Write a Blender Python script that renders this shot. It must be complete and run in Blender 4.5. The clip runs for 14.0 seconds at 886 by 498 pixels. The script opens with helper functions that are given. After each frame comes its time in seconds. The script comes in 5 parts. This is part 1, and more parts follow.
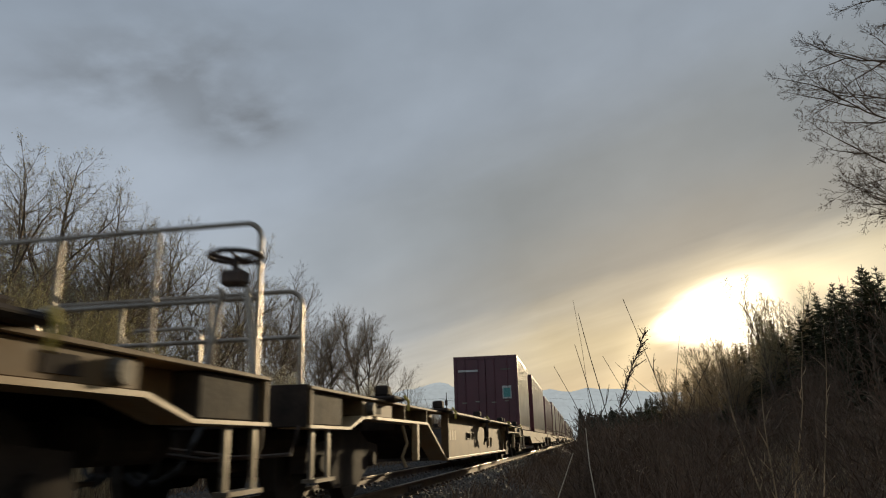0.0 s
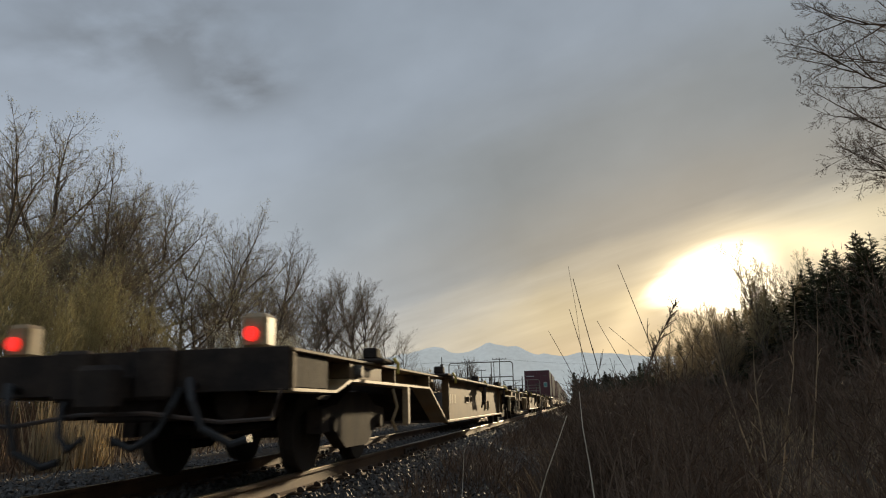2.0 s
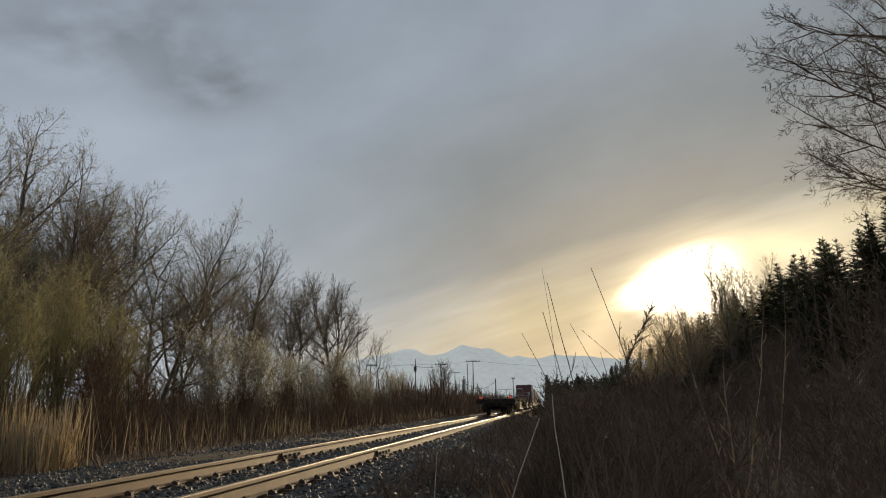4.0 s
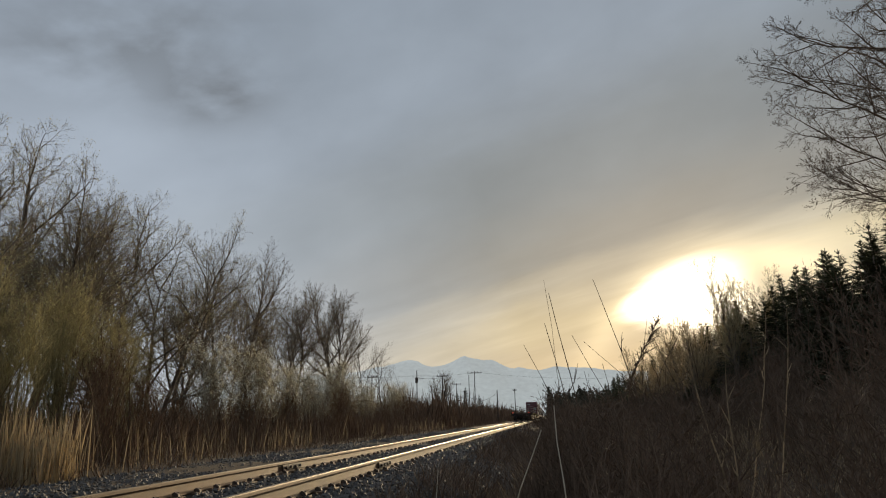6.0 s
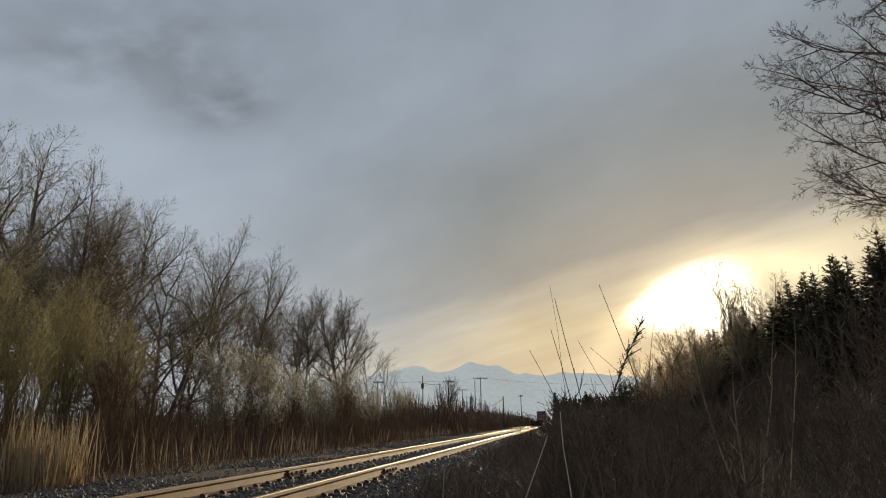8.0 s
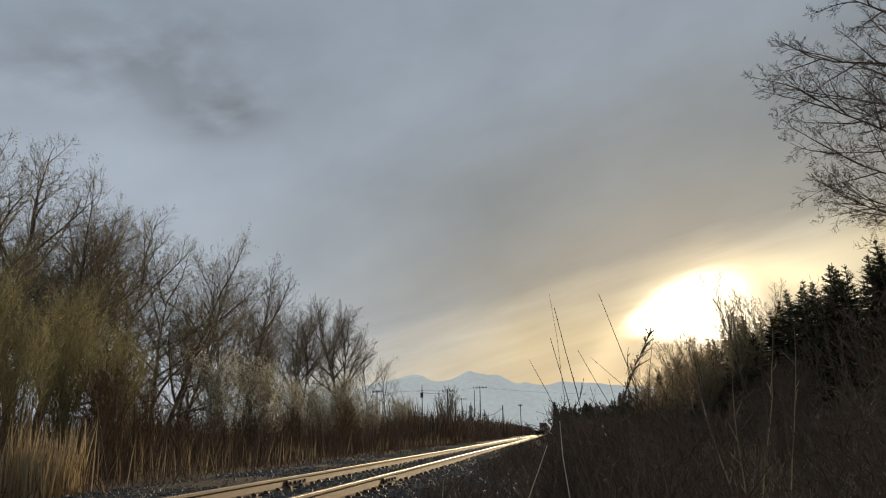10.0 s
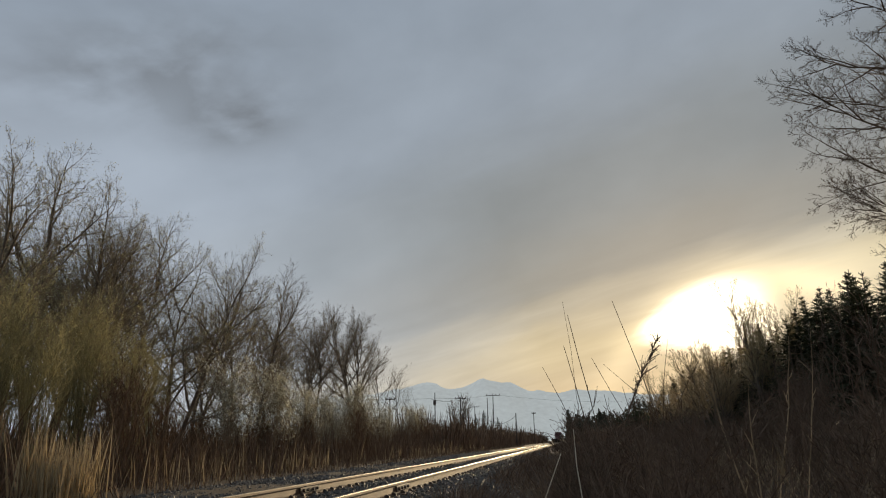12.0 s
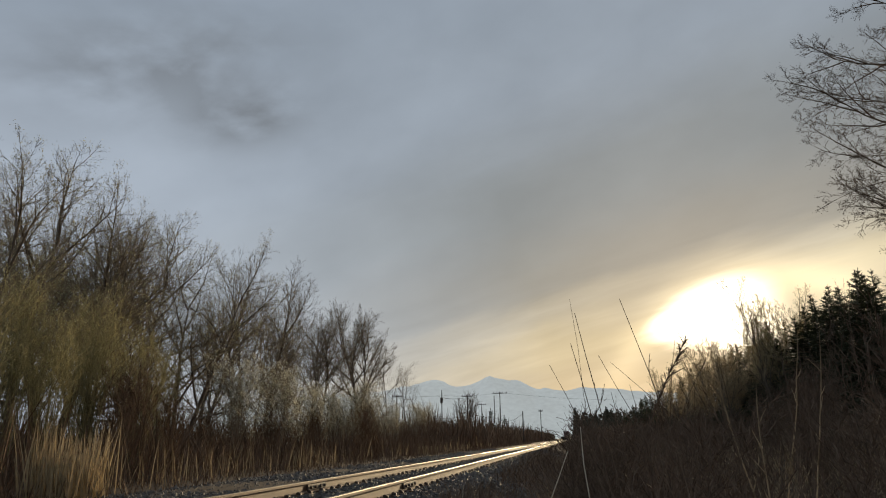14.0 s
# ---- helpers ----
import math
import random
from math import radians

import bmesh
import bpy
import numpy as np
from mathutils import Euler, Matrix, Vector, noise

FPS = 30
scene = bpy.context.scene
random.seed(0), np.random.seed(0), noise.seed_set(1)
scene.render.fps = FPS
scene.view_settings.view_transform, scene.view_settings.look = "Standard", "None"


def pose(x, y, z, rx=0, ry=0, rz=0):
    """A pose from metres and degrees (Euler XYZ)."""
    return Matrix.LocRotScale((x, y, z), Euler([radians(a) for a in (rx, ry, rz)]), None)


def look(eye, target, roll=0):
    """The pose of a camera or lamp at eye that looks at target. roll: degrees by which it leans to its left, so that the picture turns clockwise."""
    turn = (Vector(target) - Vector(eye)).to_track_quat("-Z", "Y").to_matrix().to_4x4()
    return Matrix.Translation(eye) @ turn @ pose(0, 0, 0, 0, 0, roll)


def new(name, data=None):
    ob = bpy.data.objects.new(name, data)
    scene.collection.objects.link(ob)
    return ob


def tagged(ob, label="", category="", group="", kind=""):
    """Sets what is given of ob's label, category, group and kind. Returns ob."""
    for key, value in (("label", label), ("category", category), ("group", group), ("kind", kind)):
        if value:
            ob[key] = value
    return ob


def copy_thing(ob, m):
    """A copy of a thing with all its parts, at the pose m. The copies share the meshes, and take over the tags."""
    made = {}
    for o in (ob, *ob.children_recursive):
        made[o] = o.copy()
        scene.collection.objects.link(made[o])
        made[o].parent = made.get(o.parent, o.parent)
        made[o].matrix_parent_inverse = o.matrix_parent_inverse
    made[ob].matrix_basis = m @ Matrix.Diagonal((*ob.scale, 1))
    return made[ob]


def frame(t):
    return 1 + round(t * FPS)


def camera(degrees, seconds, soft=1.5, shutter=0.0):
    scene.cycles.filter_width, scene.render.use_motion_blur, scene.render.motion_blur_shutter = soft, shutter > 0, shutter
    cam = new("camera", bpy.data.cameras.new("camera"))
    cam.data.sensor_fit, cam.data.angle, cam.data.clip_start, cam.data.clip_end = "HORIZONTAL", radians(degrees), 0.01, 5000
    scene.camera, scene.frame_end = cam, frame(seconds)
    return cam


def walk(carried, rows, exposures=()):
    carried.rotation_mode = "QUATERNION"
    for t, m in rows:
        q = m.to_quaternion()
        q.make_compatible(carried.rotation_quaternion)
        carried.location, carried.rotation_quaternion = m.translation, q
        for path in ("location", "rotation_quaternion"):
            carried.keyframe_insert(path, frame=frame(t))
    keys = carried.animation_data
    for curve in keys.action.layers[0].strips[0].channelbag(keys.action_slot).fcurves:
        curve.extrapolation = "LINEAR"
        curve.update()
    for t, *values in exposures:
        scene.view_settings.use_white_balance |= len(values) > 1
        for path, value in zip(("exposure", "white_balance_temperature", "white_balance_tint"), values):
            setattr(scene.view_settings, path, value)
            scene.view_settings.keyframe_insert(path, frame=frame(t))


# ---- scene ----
# ---- camera ----
EYE = 0.62          # above the rail heads
cam = camera(63.5, 14.0, soft=1.1, shutter=0.12)
walk(cam, [
    (0.0, pose(0, 0, EYE, 105.14, 1.40, 10.44)),
    (0.5, pose(0, 0, EYE, 106.12, 1.33, 10.71)),
    (1.0, pose(0, 0, EYE, 106.24, 1.33, 10.52)),
    (1.5, pose(0, 0, EYE, 103.92, 1.41, 9.08)),
    (2.0, pose(0, 0, EYE, 102.36, 1.43, 10.08)),
    (2.5, pose(0, 0, EYE, 102.82, 1.43, 9.33)),
    (3.0, pose(0, 0, EYE, 102.43, 1.45, 8.22)),
    (5.5, pose(0, 0, EYE, 103.07, 1.29, 7.93)),
    (6.0, pose(0, 0, EYE, 103.36, 1.26, 8.10)),
    (6.5, pose(0, 0, EYE, 103.27, 1.15, 8.11)),
    (7.0, pose(0, 0, EYE, 103.33, 1.23, 8.32)),
    (7.5, pose(0, 0, EYE, 103.67, 1.17, 8.67)),
    (8.0, pose(0, 0, EYE, 103.81, 1.15, 8.56)),
    (10.5, pose(0, 0, EYE, 104.74, 1.06, 8.51)),
    (11.0, pose(0, 0, EYE, 104.97, 1.04, 8.89)),
    (11.5, pose(0, 0, EYE, 105.14, 0.92, 9.29)),
    (12.0, pose(0, 0, EYE, 105.12, 0.91, 9.51)),
    (12.5, pose(0, 0, EYE, 105.15, 0.83, 9.54)),
    (13.0, pose(0, 0, EYE, 105.07, 0.79, 9.69)),
    (13.5, pose(0, 0, EYE, 104.84, 0.76, 10.06)),
    (14.0, pose(0, 0, EYE, 104.94, 0.74, 10.04)),
])

# ---- world: evening sky, a cloud deck with a bright gap low over the horizon ----
SUN = Vector((0.1726, 0.9722, 0.1581))
world = bpy.data.worlds.new("world")
scene.world = world
world.use_nodes = True
wn, wl = world.node_tree.nodes, world.node_tree.links
wn.clear()


def wnode(kind, **kw):
    n = wn.new(kind)
    for k, v in kw.items():
        n.inputs[k].default_value = v
    return n


def wmath(op, a, b=None, clamp=False):
    n = wn.new("ShaderNodeMath")
    n.operation, n.use_clamp = op, clamp
    for i, v in enumerate((a, b)):
        if v is None:
            continue
        if isinstance(v, (int, float)):
            n.inputs[i].default_value = v
        else:
            wl.new(v, n.inputs[i])
    return n.outputs[0]


def wdot(vec, c):
    n = wn.new("ShaderNodeVectorMath")
    n.operation = "DOT_PRODUCT"
    wl.new(vec, n.inputs[0])
    n.inputs[1].default_value = c
    return n.outputs["Value"]


def wramp(fac, stops, ease="EASE"):
    n = wn.new("ShaderNodeValToRGB")
    n.color_ramp.interpolation = ease
    els = n.color_ramp.elements
    while len(els) < len(stops):
        els.new(0.5)
    for e, (p, c) in zip(els, stops):
        e.position, e.color = p, (*c, 1)
    wl.new(fac, n.inputs[0])
    return n.outputs[0]


def wmix(mode, fac, a, b):
    n = wn.new("ShaderNodeMix")
    n.data_type, n.blend_type = "RGBA", mode
    for i, v in ((0, fac), (6, a), (7, b)):
        if isinstance(v, (int, float)):
            n.inputs[i].default_value = v
        elif isinstance(v, tuple):
            n.inputs[i].default_value = (*v, 1)
        else:
            wl.new(v, n.inputs[i])
    return n.outputs[2]


def wnoise(vec, scale, detail, rough, distortion=0.0):
    n = wnode("ShaderNodeTexNoise", Scale=scale, Detail=detail, Roughness=rough, Distortion=distortion)
    wl.new(vec, n.inputs["Vector"])
    return n.outputs["Fac"]


way = wn.new("ShaderNodeTexCoord").outputs["Generated"]
DECK, ALONG = (-0.2466, -0.1571, 0.9563), (-0.9555, 0.2042, -0.2129)
up = wdot(way, DECK)                # angle above the edge of the cloud deck
side = wdot(way, ALONG)             # angle along that edge, from the sun
rise = wdot(way, (0, 0, 1))
# bands that run along the deck edge
comb = wn.new("ShaderNodeCombineXYZ")
wl.new(wmath("MULTIPLY", side, 1.3), comb.inputs[0])
wl.new(wmath("MULTIPLY", up, 5.5), comb.inputs[1])
bands = wnoise(comb.outputs[0], 2.2, 5, 0.52, 0.5)
comb2 = wn.new("ShaderNodeCombineXYZ")
wl.new(wmath("MULTIPLY", side, 2.6), comb2.inputs[0])
wl.new(wmath("MULTIPLY", up, 4.0), comb2.inputs[1])
puffs = wnoise(comb2.outputs[0], 2.4, 5, 0.5, 0.1)
wave = wmath("MULTIPLY", wmath("SUBTRACT", bands, 0.5), 0.09)
level = wmath("ADD", wmath("ADD", up, wave), 0.2)     # 0.2 = the edge
deck = wramp(level, [
    (0.00, (0.36, 0.34, 0.32)), (0.10, (0.40, 0.34, 0.25)), (0.165, (0.47, 0.395, 0.26)), (0.205, (0.38, 0.345, 0.275)),
    (0.245, (0.24, 0.238, 0.222)), (0.36, (0.224, 0.245, 0.256)), (0.52, (0.278, 0.32, 0.372)), (0.80, (0.258, 0.305, 0.366))])
# paler, bluer air towards the far side of the track
pale = wmath("MULTIPLY", wmath("SUBTRACT", side, 0.20, True), 1.9, True)
low = wmath("SUBTRACT", 1.0, wmath("MULTIPLY", rise, 1.9), True)
deck = wmix("MIX", wmath("MULTIPLY", pale, low), deck, (0.60, 0.67, 0.78))
streak = wmath("ADD", 0.80, wmath("MULTIPLY", puffs, 0.40))
tone = wn.new("ShaderNodeCombineXYZ")
for i in range(3):
    wl.new(streak, tone.inputs[i])
deck = wmix("MULTIPLY", 1.0, deck, tone.outputs[0])
def gauss(a, wa, b, wb):
    aa, bb = wmath("DIVIDE", a, wa), wmath("DIVIDE", b, wb)
    s = wmath("ADD", wmath("MULTIPLY", aa, aa), wmath("MULTIPLY", bb, bb))
    return wmath("POWER", 2.718, wmath("MULTIPLY", s, -1.0))


# a dark scrap of lower cloud high over the far side, frayed at its rim
fray = wnoise(comb2.outputs[0], 4.2, 5, 0.5, 0.15)
scrap = wmath("MULTIPLY", wmath("SUBTRACT", fray, 0.34, True), 4.0, True)
spot = wmath("ADD", gauss(wmath("SUBTRACT", side, 0.462), 0.055, wmath("SUBTRACT", up, 0.372), 0.034), wmath("MULTIPLY", gauss(wmath("SUBTRACT", side, 0.52), 0.13, wmath("SUBTRACT", up, 0.45), 0.055), 0.75), True)
deck = wmix("MIX", wmath("MULTIPLY", wmath("MULTIPLY", scrap, spot), 1.0), deck, (0.17, 0.185, 0.205))


def smooth(x, lo, hi):
    n = wn.new("ShaderNodeMapRange")
    n.interpolation_type = "SMOOTHSTEP"
    n.inputs["From Min"].default_value, n.inputs["From Max"].default_value = lo, hi
    wl.new(x, n.inputs["Value"])
    return n.outputs[0]


# the gap below the deck: a sharp bowed upper edge, a softer lower one, thin veils across it
comb3 = wn.new("ShaderNodeCombineXYZ")
wl.new(wmath("MULTIPLY", side, 3.0), comb3.inputs[0])
wl.new(wmath("MULTIPLY", up, 26.0), comb3.inputs[1])
veils = wmath("SUBTRACT", wnoise(comb3.outputs[0], 1.9, 5, 0.55, 0.5), 0.5)
bow = wmath("ADD", side, 0.04)
under = wmath("SUBTRACT", wmath("SUBTRACT", -0.002, wmath("MULTIPLY", wmath("MULTIPLY", bow, bow), 2.9)), up)
under = wmath("ADD", under, wmath("MULTIPLY", veils, 0.012))
floor_line = wmath("ADD", wmath("ADD", up, 0.047), wmath("MULTIPLY", wmath("SUBTRACT", 0.100, side), 0.50))
floor_line = wmath("ADD", floor_line, wmath("MULTIPLY", veils, 0.03))
core = wmath("MULTIPLY", wmath("MULTIPLY", smooth(under, -0.004, 0.036), smooth(floor_line, -0.014, 0.034)), smooth(side, -0.115, -0.025))
halo = gauss(wmath("ADD", side, 0.05), 0.21, wmath("ADD", under, -0.012), 0.026)
right = gauss(wmath("ADD", side, 0.17), 0.10, wmath("ADD", up, 0.040), 0.040)
glow = wmix("ADD", 1.0, wmix("MULTIPLY", 1.0, (0.36, 0.28, 0.15), halo), wmix("MULTIPLY", 1.0, (0.34, 0.30, 0.20), right))
glow = wmix("ADD", 1.0, glow, wmix("MULTIPLY", 1.0, (2.6, 2.3, 1.75), core))
# fine streaks in the lit band near the horizon
lit = wmath("MULTIPLY", wmath("MULTIPLY", smooth(up, 0.10, -0.01), veils), 0.55)
band = wn.new("ShaderNodeCombineXYZ")
for i in range(3):
    wl.new(wmath("ADD", 1.0, lit), band.inputs[i])
deck = wmix("MULTIPLY", 1.0, deck, band.outputs[0])
sky = wnode("ShaderNodeTexSky")
sky.sky_type, sky.sun_disc = "NISHITA", False
sky.sun_elevation, sky.sun_rotation = math.asin(SUN.z), math.atan2(SUN.x, SUN.y)
clear = wmix("MULTIPLY", 1.0, sky.outputs[0], (0.008, 0.008, 0.008))
total = wmix("ADD", 1.0, wmix("ADD", 1.0, deck, glow), clear)
back = wnode("ShaderNodeBackground", Strength=1.0)
wl.new(total, back.inputs[0])
wl.new(back.outputs[0], wn.new("ShaderNodeOutputWorld").inputs[0])

sun_data = bpy.data.lights.new("sun", "SUN")
sun_data.energy, sun_data.angle, sun_data.color = 4.3, radians(1.2), (1.0, 0.78, 0.48)
sun = new("sun", sun_data)
sun.matrix_world = look(SUN * 100, (0, 0, 0))

# ---- materials ----


def mat(name, colour, rough=0.8, metal=0.0, other=None, scale=3.0, amount=0.5, fine=40.0, bump=0.15, coat=0.0, by_piece=0.0, glow=0.0, thin=0.0):
    """Two scales of noise: patches of another colour, and fine grain with relief."""
    m = bpy.data.materials.new(name)
    m.use_nodes = True
    n, l = m.node_tree.nodes, m.node_tree.links
    b = n["Principled BSDF"]
    b.inputs["Metallic"].default_value = metal
    b.inputs["Coat Weight"].default_value = coat
    b.inputs["Specular IOR Level"].default_value = 0.12 if rough >= 0.8 else 0.5
    pos = n.new("ShaderNodeTexCoord").outputs["Object"]
    n1, n2 = n.new("ShaderNodeTexNoise"), n.new("ShaderNodeTexNoise")
    for k, sc, de in ((n1, scale, 5), (n2, fine, 3)):
        k.inputs["Scale"].default_value, k.inputs["Detail"].default_value = sc, de
        l.new(pos, k.inputs["Vector"])
    other = other or tuple(c * 0.55 for c in colour)
    ramp = n.new("ShaderNodeValToRGB")
    ramp.color_ramp.elements[0].position, ramp.color_ramp.elements[1].position = 0.5 - 0.3 * amount, 0.62 + 0.1 * amount
    ramp.color_ramp.elements[0].color, ramp.color_ramp.elements[1].color = (*other, 1), (*colour, 1)
    l.new(n1.outputs["Fac"], ramp.inputs[0])
    mix = n.new("ShaderNodeMix")
    mix.data_type, mix.blend_type = "RGBA", "OVERLAY"
    mix.inputs[0].default_value = 0.35
    l.new(ramp.outputs[0], mix.inputs[6])
    l.new(n2.outputs["Fac"], mix.inputs[7])
    out = mix.outputs[2]
    if by_piece:
        hsv = n.new("ShaderNodeHueSaturation")
        info = n.new("ShaderNodeNewGeometry").outputs["Random Per Island"]
        mr = n.new("ShaderNodeMapRange")
        mr.inputs["To Min"].default_value, mr.inputs["To Max"].default_value = 1 - by_piece, 1 + by_piece
        l.new(info, mr.inputs["Value"])
        l.new(mr.outputs[0], hsv.inputs["Value"])
        l.new(out, hsv.inputs["Color"])
        out = hsv.outputs[0]
    l.new(out, b.inputs["Base Color"])
    mr = n.new("ShaderNodeMapRange")
    mr.inputs["To Min"].default_value, mr.inputs["To Max"].default_value = max(0.05, rough - 0.12), min(1, rough + 0.12)
    l.new(n2.outputs["Fac"], mr.inputs["Value"])
    l.new(mr.outputs[0], b.inputs["Roughness"])
    if bump:
        bp = n.new("ShaderNodeBump")
        bp.inputs["Strength"].default_value, bp.inputs["Distance"].default_value = bump, 0.02
        l.new(n2.outputs["Fac"], bp.inputs["Height"])
        l.new(bp.outputs[0], b.inputs["Normal"])
    if thin:
        # thin dry leaves and stems let some light through
        through_leaf, blend = n.new("ShaderNodeBsdfTranslucent"), n.new("ShaderNodeMixShader")
        blend.inputs[0].default_value = thin
        l.new(out, through_leaf.inputs["Color"])
        l.new(b.outputs[0], blend.inputs[1])
        l.new(through_leaf.outputs[0], blend.inputs[2])
        l.new(blend.outputs[0], n["Material Output"].inputs["Surface"])
    if glow:
        b.inputs["Emission Color"].default_value, b.inputs["Emission Strength"].default_value = (*colour, 1), glow
    return m


M_SOIL = mat("soil", (0.055, 0.040, 0.03), 0.95, other=(0.085, 0.062, 0.042), scale=0.6, fine=14, bump=0.4)
M_BALLAST = mat("ballast_bed", (0.05, 0.05, 0.052), 0.9, other=(0.10, 0.095, 0.09), scale=4, fine=30, bump=0.9)
M_STONE = mat("crushed_stone", (0.055, 0.051, 0.047), 0.72, other=(0.10, 0.093, 0.085), scale=9, fine=60, bump=0.2, by_piece=0.4)
M_TIE = mat("tie_wood", (0.075, 0.055, 0.042), 0.85, other=(0.12, 0.10, 0.085), scale=5, fine=30, bump=0.5)
M_RAIL = mat("rail_rust", (0.14, 0.080, 0.042), 0.65, metal=0.2, other=(0.09, 0.052, 0.03), scale=2, fine=60)
M_HEAD = mat("rail_head", (0.25, 0.20, 0.13), 0.42, metal=1.0, other=(0.18, 0.135, 0.085), scale=1.5, fine=50, bump=0.03)
M_IRON = mat("dark_iron", (0.06, 0.05, 0.045), 0.7, metal=0.2, other=(0.10, 0.065, 0.045), scale=5, fine=50)
M_TAN = mat("tan_paint", (0.178, 0.110, 0.047), 0.72, other=(0.105, 0.067, 0.030), scale=1.3, amount=0.7, fine=22, bump=0.06)
M_TANEDGE = mat("pale_tan_edge", (0.36, 0.28, 0.165), 0.5, other=(0.34, 0.22, 0.10), scale=3, fine=30, bump=0.1)
M_ENDBOX = mat("dark_brown_paint", (0.07, 0.055, 0.038), 0.8, other=(0.035, 0.03, 0.025), scale=4, fine=30)
# golden back light on these twigs is put into the pale colour
M_LITTWIG = mat("backlit_twig", (0.42, 0.33, 0.20), 0.8, other=(0.30, 0.23, 0.14), scale=0.9, fine=9, bump=0.0, thin=0.3)
M_UNDER = mat("grimy_steel", (0.026, 0.022, 0.02), 0.85, other=(0.06, 0.045, 0.035), scale=3, fine=30)
M_WHEEL = mat("wheel_steel", (0.05, 0.04, 0.032), 0.7, metal=0.3, other=(0.05, 0.04, 0.03), scale=5, fine=30)
M_PIPE = mat("galvanised_pipe", (0.36, 0.33, 0.28), 0.4, metal=0.6, other=(0.22, 0.19, 0.15), scale=4, fine=50, bump=0.05)
M_GRATE = mat("walkway_steel", (0.16, 0.14, 0.11), 0.7, metal=0.3, scale=6, fine=70)
M_RUBBER = mat("rubber_hose", (0.018, 0.018, 0.018), 0.6, scale=5, fine=30)
M_MAROON = mat("maroon_paint", (0.11, 0.018, 0.033), 0.45, other=(0.08, 0.014, 0.025), scale=1.2, fine=20, bump=0.05, coat=0.4)
# the low sun's shine on the container sides is put into this colour
M_LITSIDE = mat("lit_side_cream", (0.66, 0.58, 0.45), 0.4, other=(0.5, 0.43, 0.32), scale=0.8, fine=20, bump=0.05, coat=0.3)
M_WHITE = mat("white_paint", (0.75, 0.75, 0.72), 0.5, scale=3, fine=30, bump=0.03)
M_TEAL = mat("teal_sticker", (0.12, 0.42, 0.40), 0.4, scale=20, fine=60, bump=0.0)
M_YELLOW = mat("yellow_handle", (0.55, 0.40, 0.05), 0.5, scale=8, fine=40)
M_RED = mat("red_lamp_glass", (1.0, 0.03, 0.02), 0.3, scale=20, fine=60, bump=0.0, glow=1.1)
M_BARK = mat("grey_bark", (0.20, 0.165, 0.13), 0.9, other=(0.11, 0.09, 0.072), scale=3, fine=30, bump=0.5)
M_TWIG = mat("bare_twig", (0.29, 0.235, 0.17), 0.85, other=(0.19, 0.15, 0.11), scale=0.7, fine=8, bump=0.0)
M_BUD = mat("pale_buds", (0.46, 0.44, 0.27), 0.8, other=(0.32, 0.30, 0.17), scale=1, fine=9, bump=0.0, by_piece=0.4, thin=0.4)
M_BLOSSOM = mat("white_catkins", (0.58, 0.56, 0.46), 0.8, other=(0.4, 0.38, 0.28), scale=1, fine=9, bump=0.0, by_piece=0.3, thin=0.4)
M_WILLOW = mat("green_willow_twig", (0.34, 0.31, 0.17), 0.8, other=(0.22, 0.195, 0.11), scale=0.8, fine=9, bump=0.0, by_piece=0.4, thin=0.4)
M_BRUSH = mat("red_brown_brush", (0.21, 0.14, 0.09), 0.9, other=(0.12, 0.08, 0.055), scale=0.5, fine=8, bump=0.0, by_piece=0.45)
M_REED = mat("dry_reed", (0.50, 0.40, 0.25), 0.8, other=(0.34, 0.255, 0.15), scale=1, fine=12, bump=0.0, by_piece=0.35, thin=0.2)
M_GRASS = mat("dead_grass", (0.42, 0.32, 0.20), 0.9, other=(0.26, 0.19, 0.115), scale=0.6, fine=9, bump=0.0, by_piece=0.45, thin=0.2)
M_BRAMBLE = mat("bramble_cane", (0.19, 0.135, 0.095), 0.9, other=(0.11, 0.078, 0.056), scale=0.8, fine=9, bump=0.0, by_piece=0.25)
M_STALK = mat("bleached_stalk", (0.66, 0.59, 0.47), 0.8, other=(0.50, 0.43, 0.32), scale=4, fine=30, bump=0.1)
M_NEEDLE = mat("spruce_needle", (0.075, 0.082, 0.048), 0.8, other=(0.05, 0.054, 0.032), scale=0.8, fine=9, bump=0.0, by_piece=0.4, thin=0.2)
M_WOODPOLE = mat("weathered_pole", (0.10, 0.08, 0.065), 0.9, scale=2, fine=20, bump=0.3)
M_WIRE = mat("wire", (0.25, 0.24, 0.22), 0.4, metal=0.8, scale=2, fine=20, bump=0.0)
M_FARWOOD = mat("far_wood", (0.10, 0.09, 0.065), 0.95, other=(0.065, 0.065, 0.048), scale=0.1, fine=0.9, bump=0.0, by_piece=0.3)


# ---- building helpers ----
def link_mesh(name, me, material, parent=None, label="", kind=""):
    ob = new(name, me)
    if material:
        me.materials.append(material)
    if parent:
        ob.parent = parent
    return tagged(ob, label=label, kind=kind)


def part(name, bm, material, parent=None, label="", kind=""):
    me = bpy.data.meshes.new(name)
    bm.normal_update()
    bm.to_mesh(me)
    bm.free()
    return link_mesh(name, me, material, parent, label, kind)


def soup(name, verts, faces, material, parent=None, label="", kind="", smooth=False):
    me = bpy.data.meshes.new(name)
    me.from_pydata(verts if isinstance(verts, list) else verts.tolist(), [], faces if isinstance(faces, list) else faces.tolist())
    if smooth:
        me.polygons.foreach_set("use_smooth", [True] * len(me.polygons))
    me.update()
    return link_mesh(name, me, material, parent, label, kind)


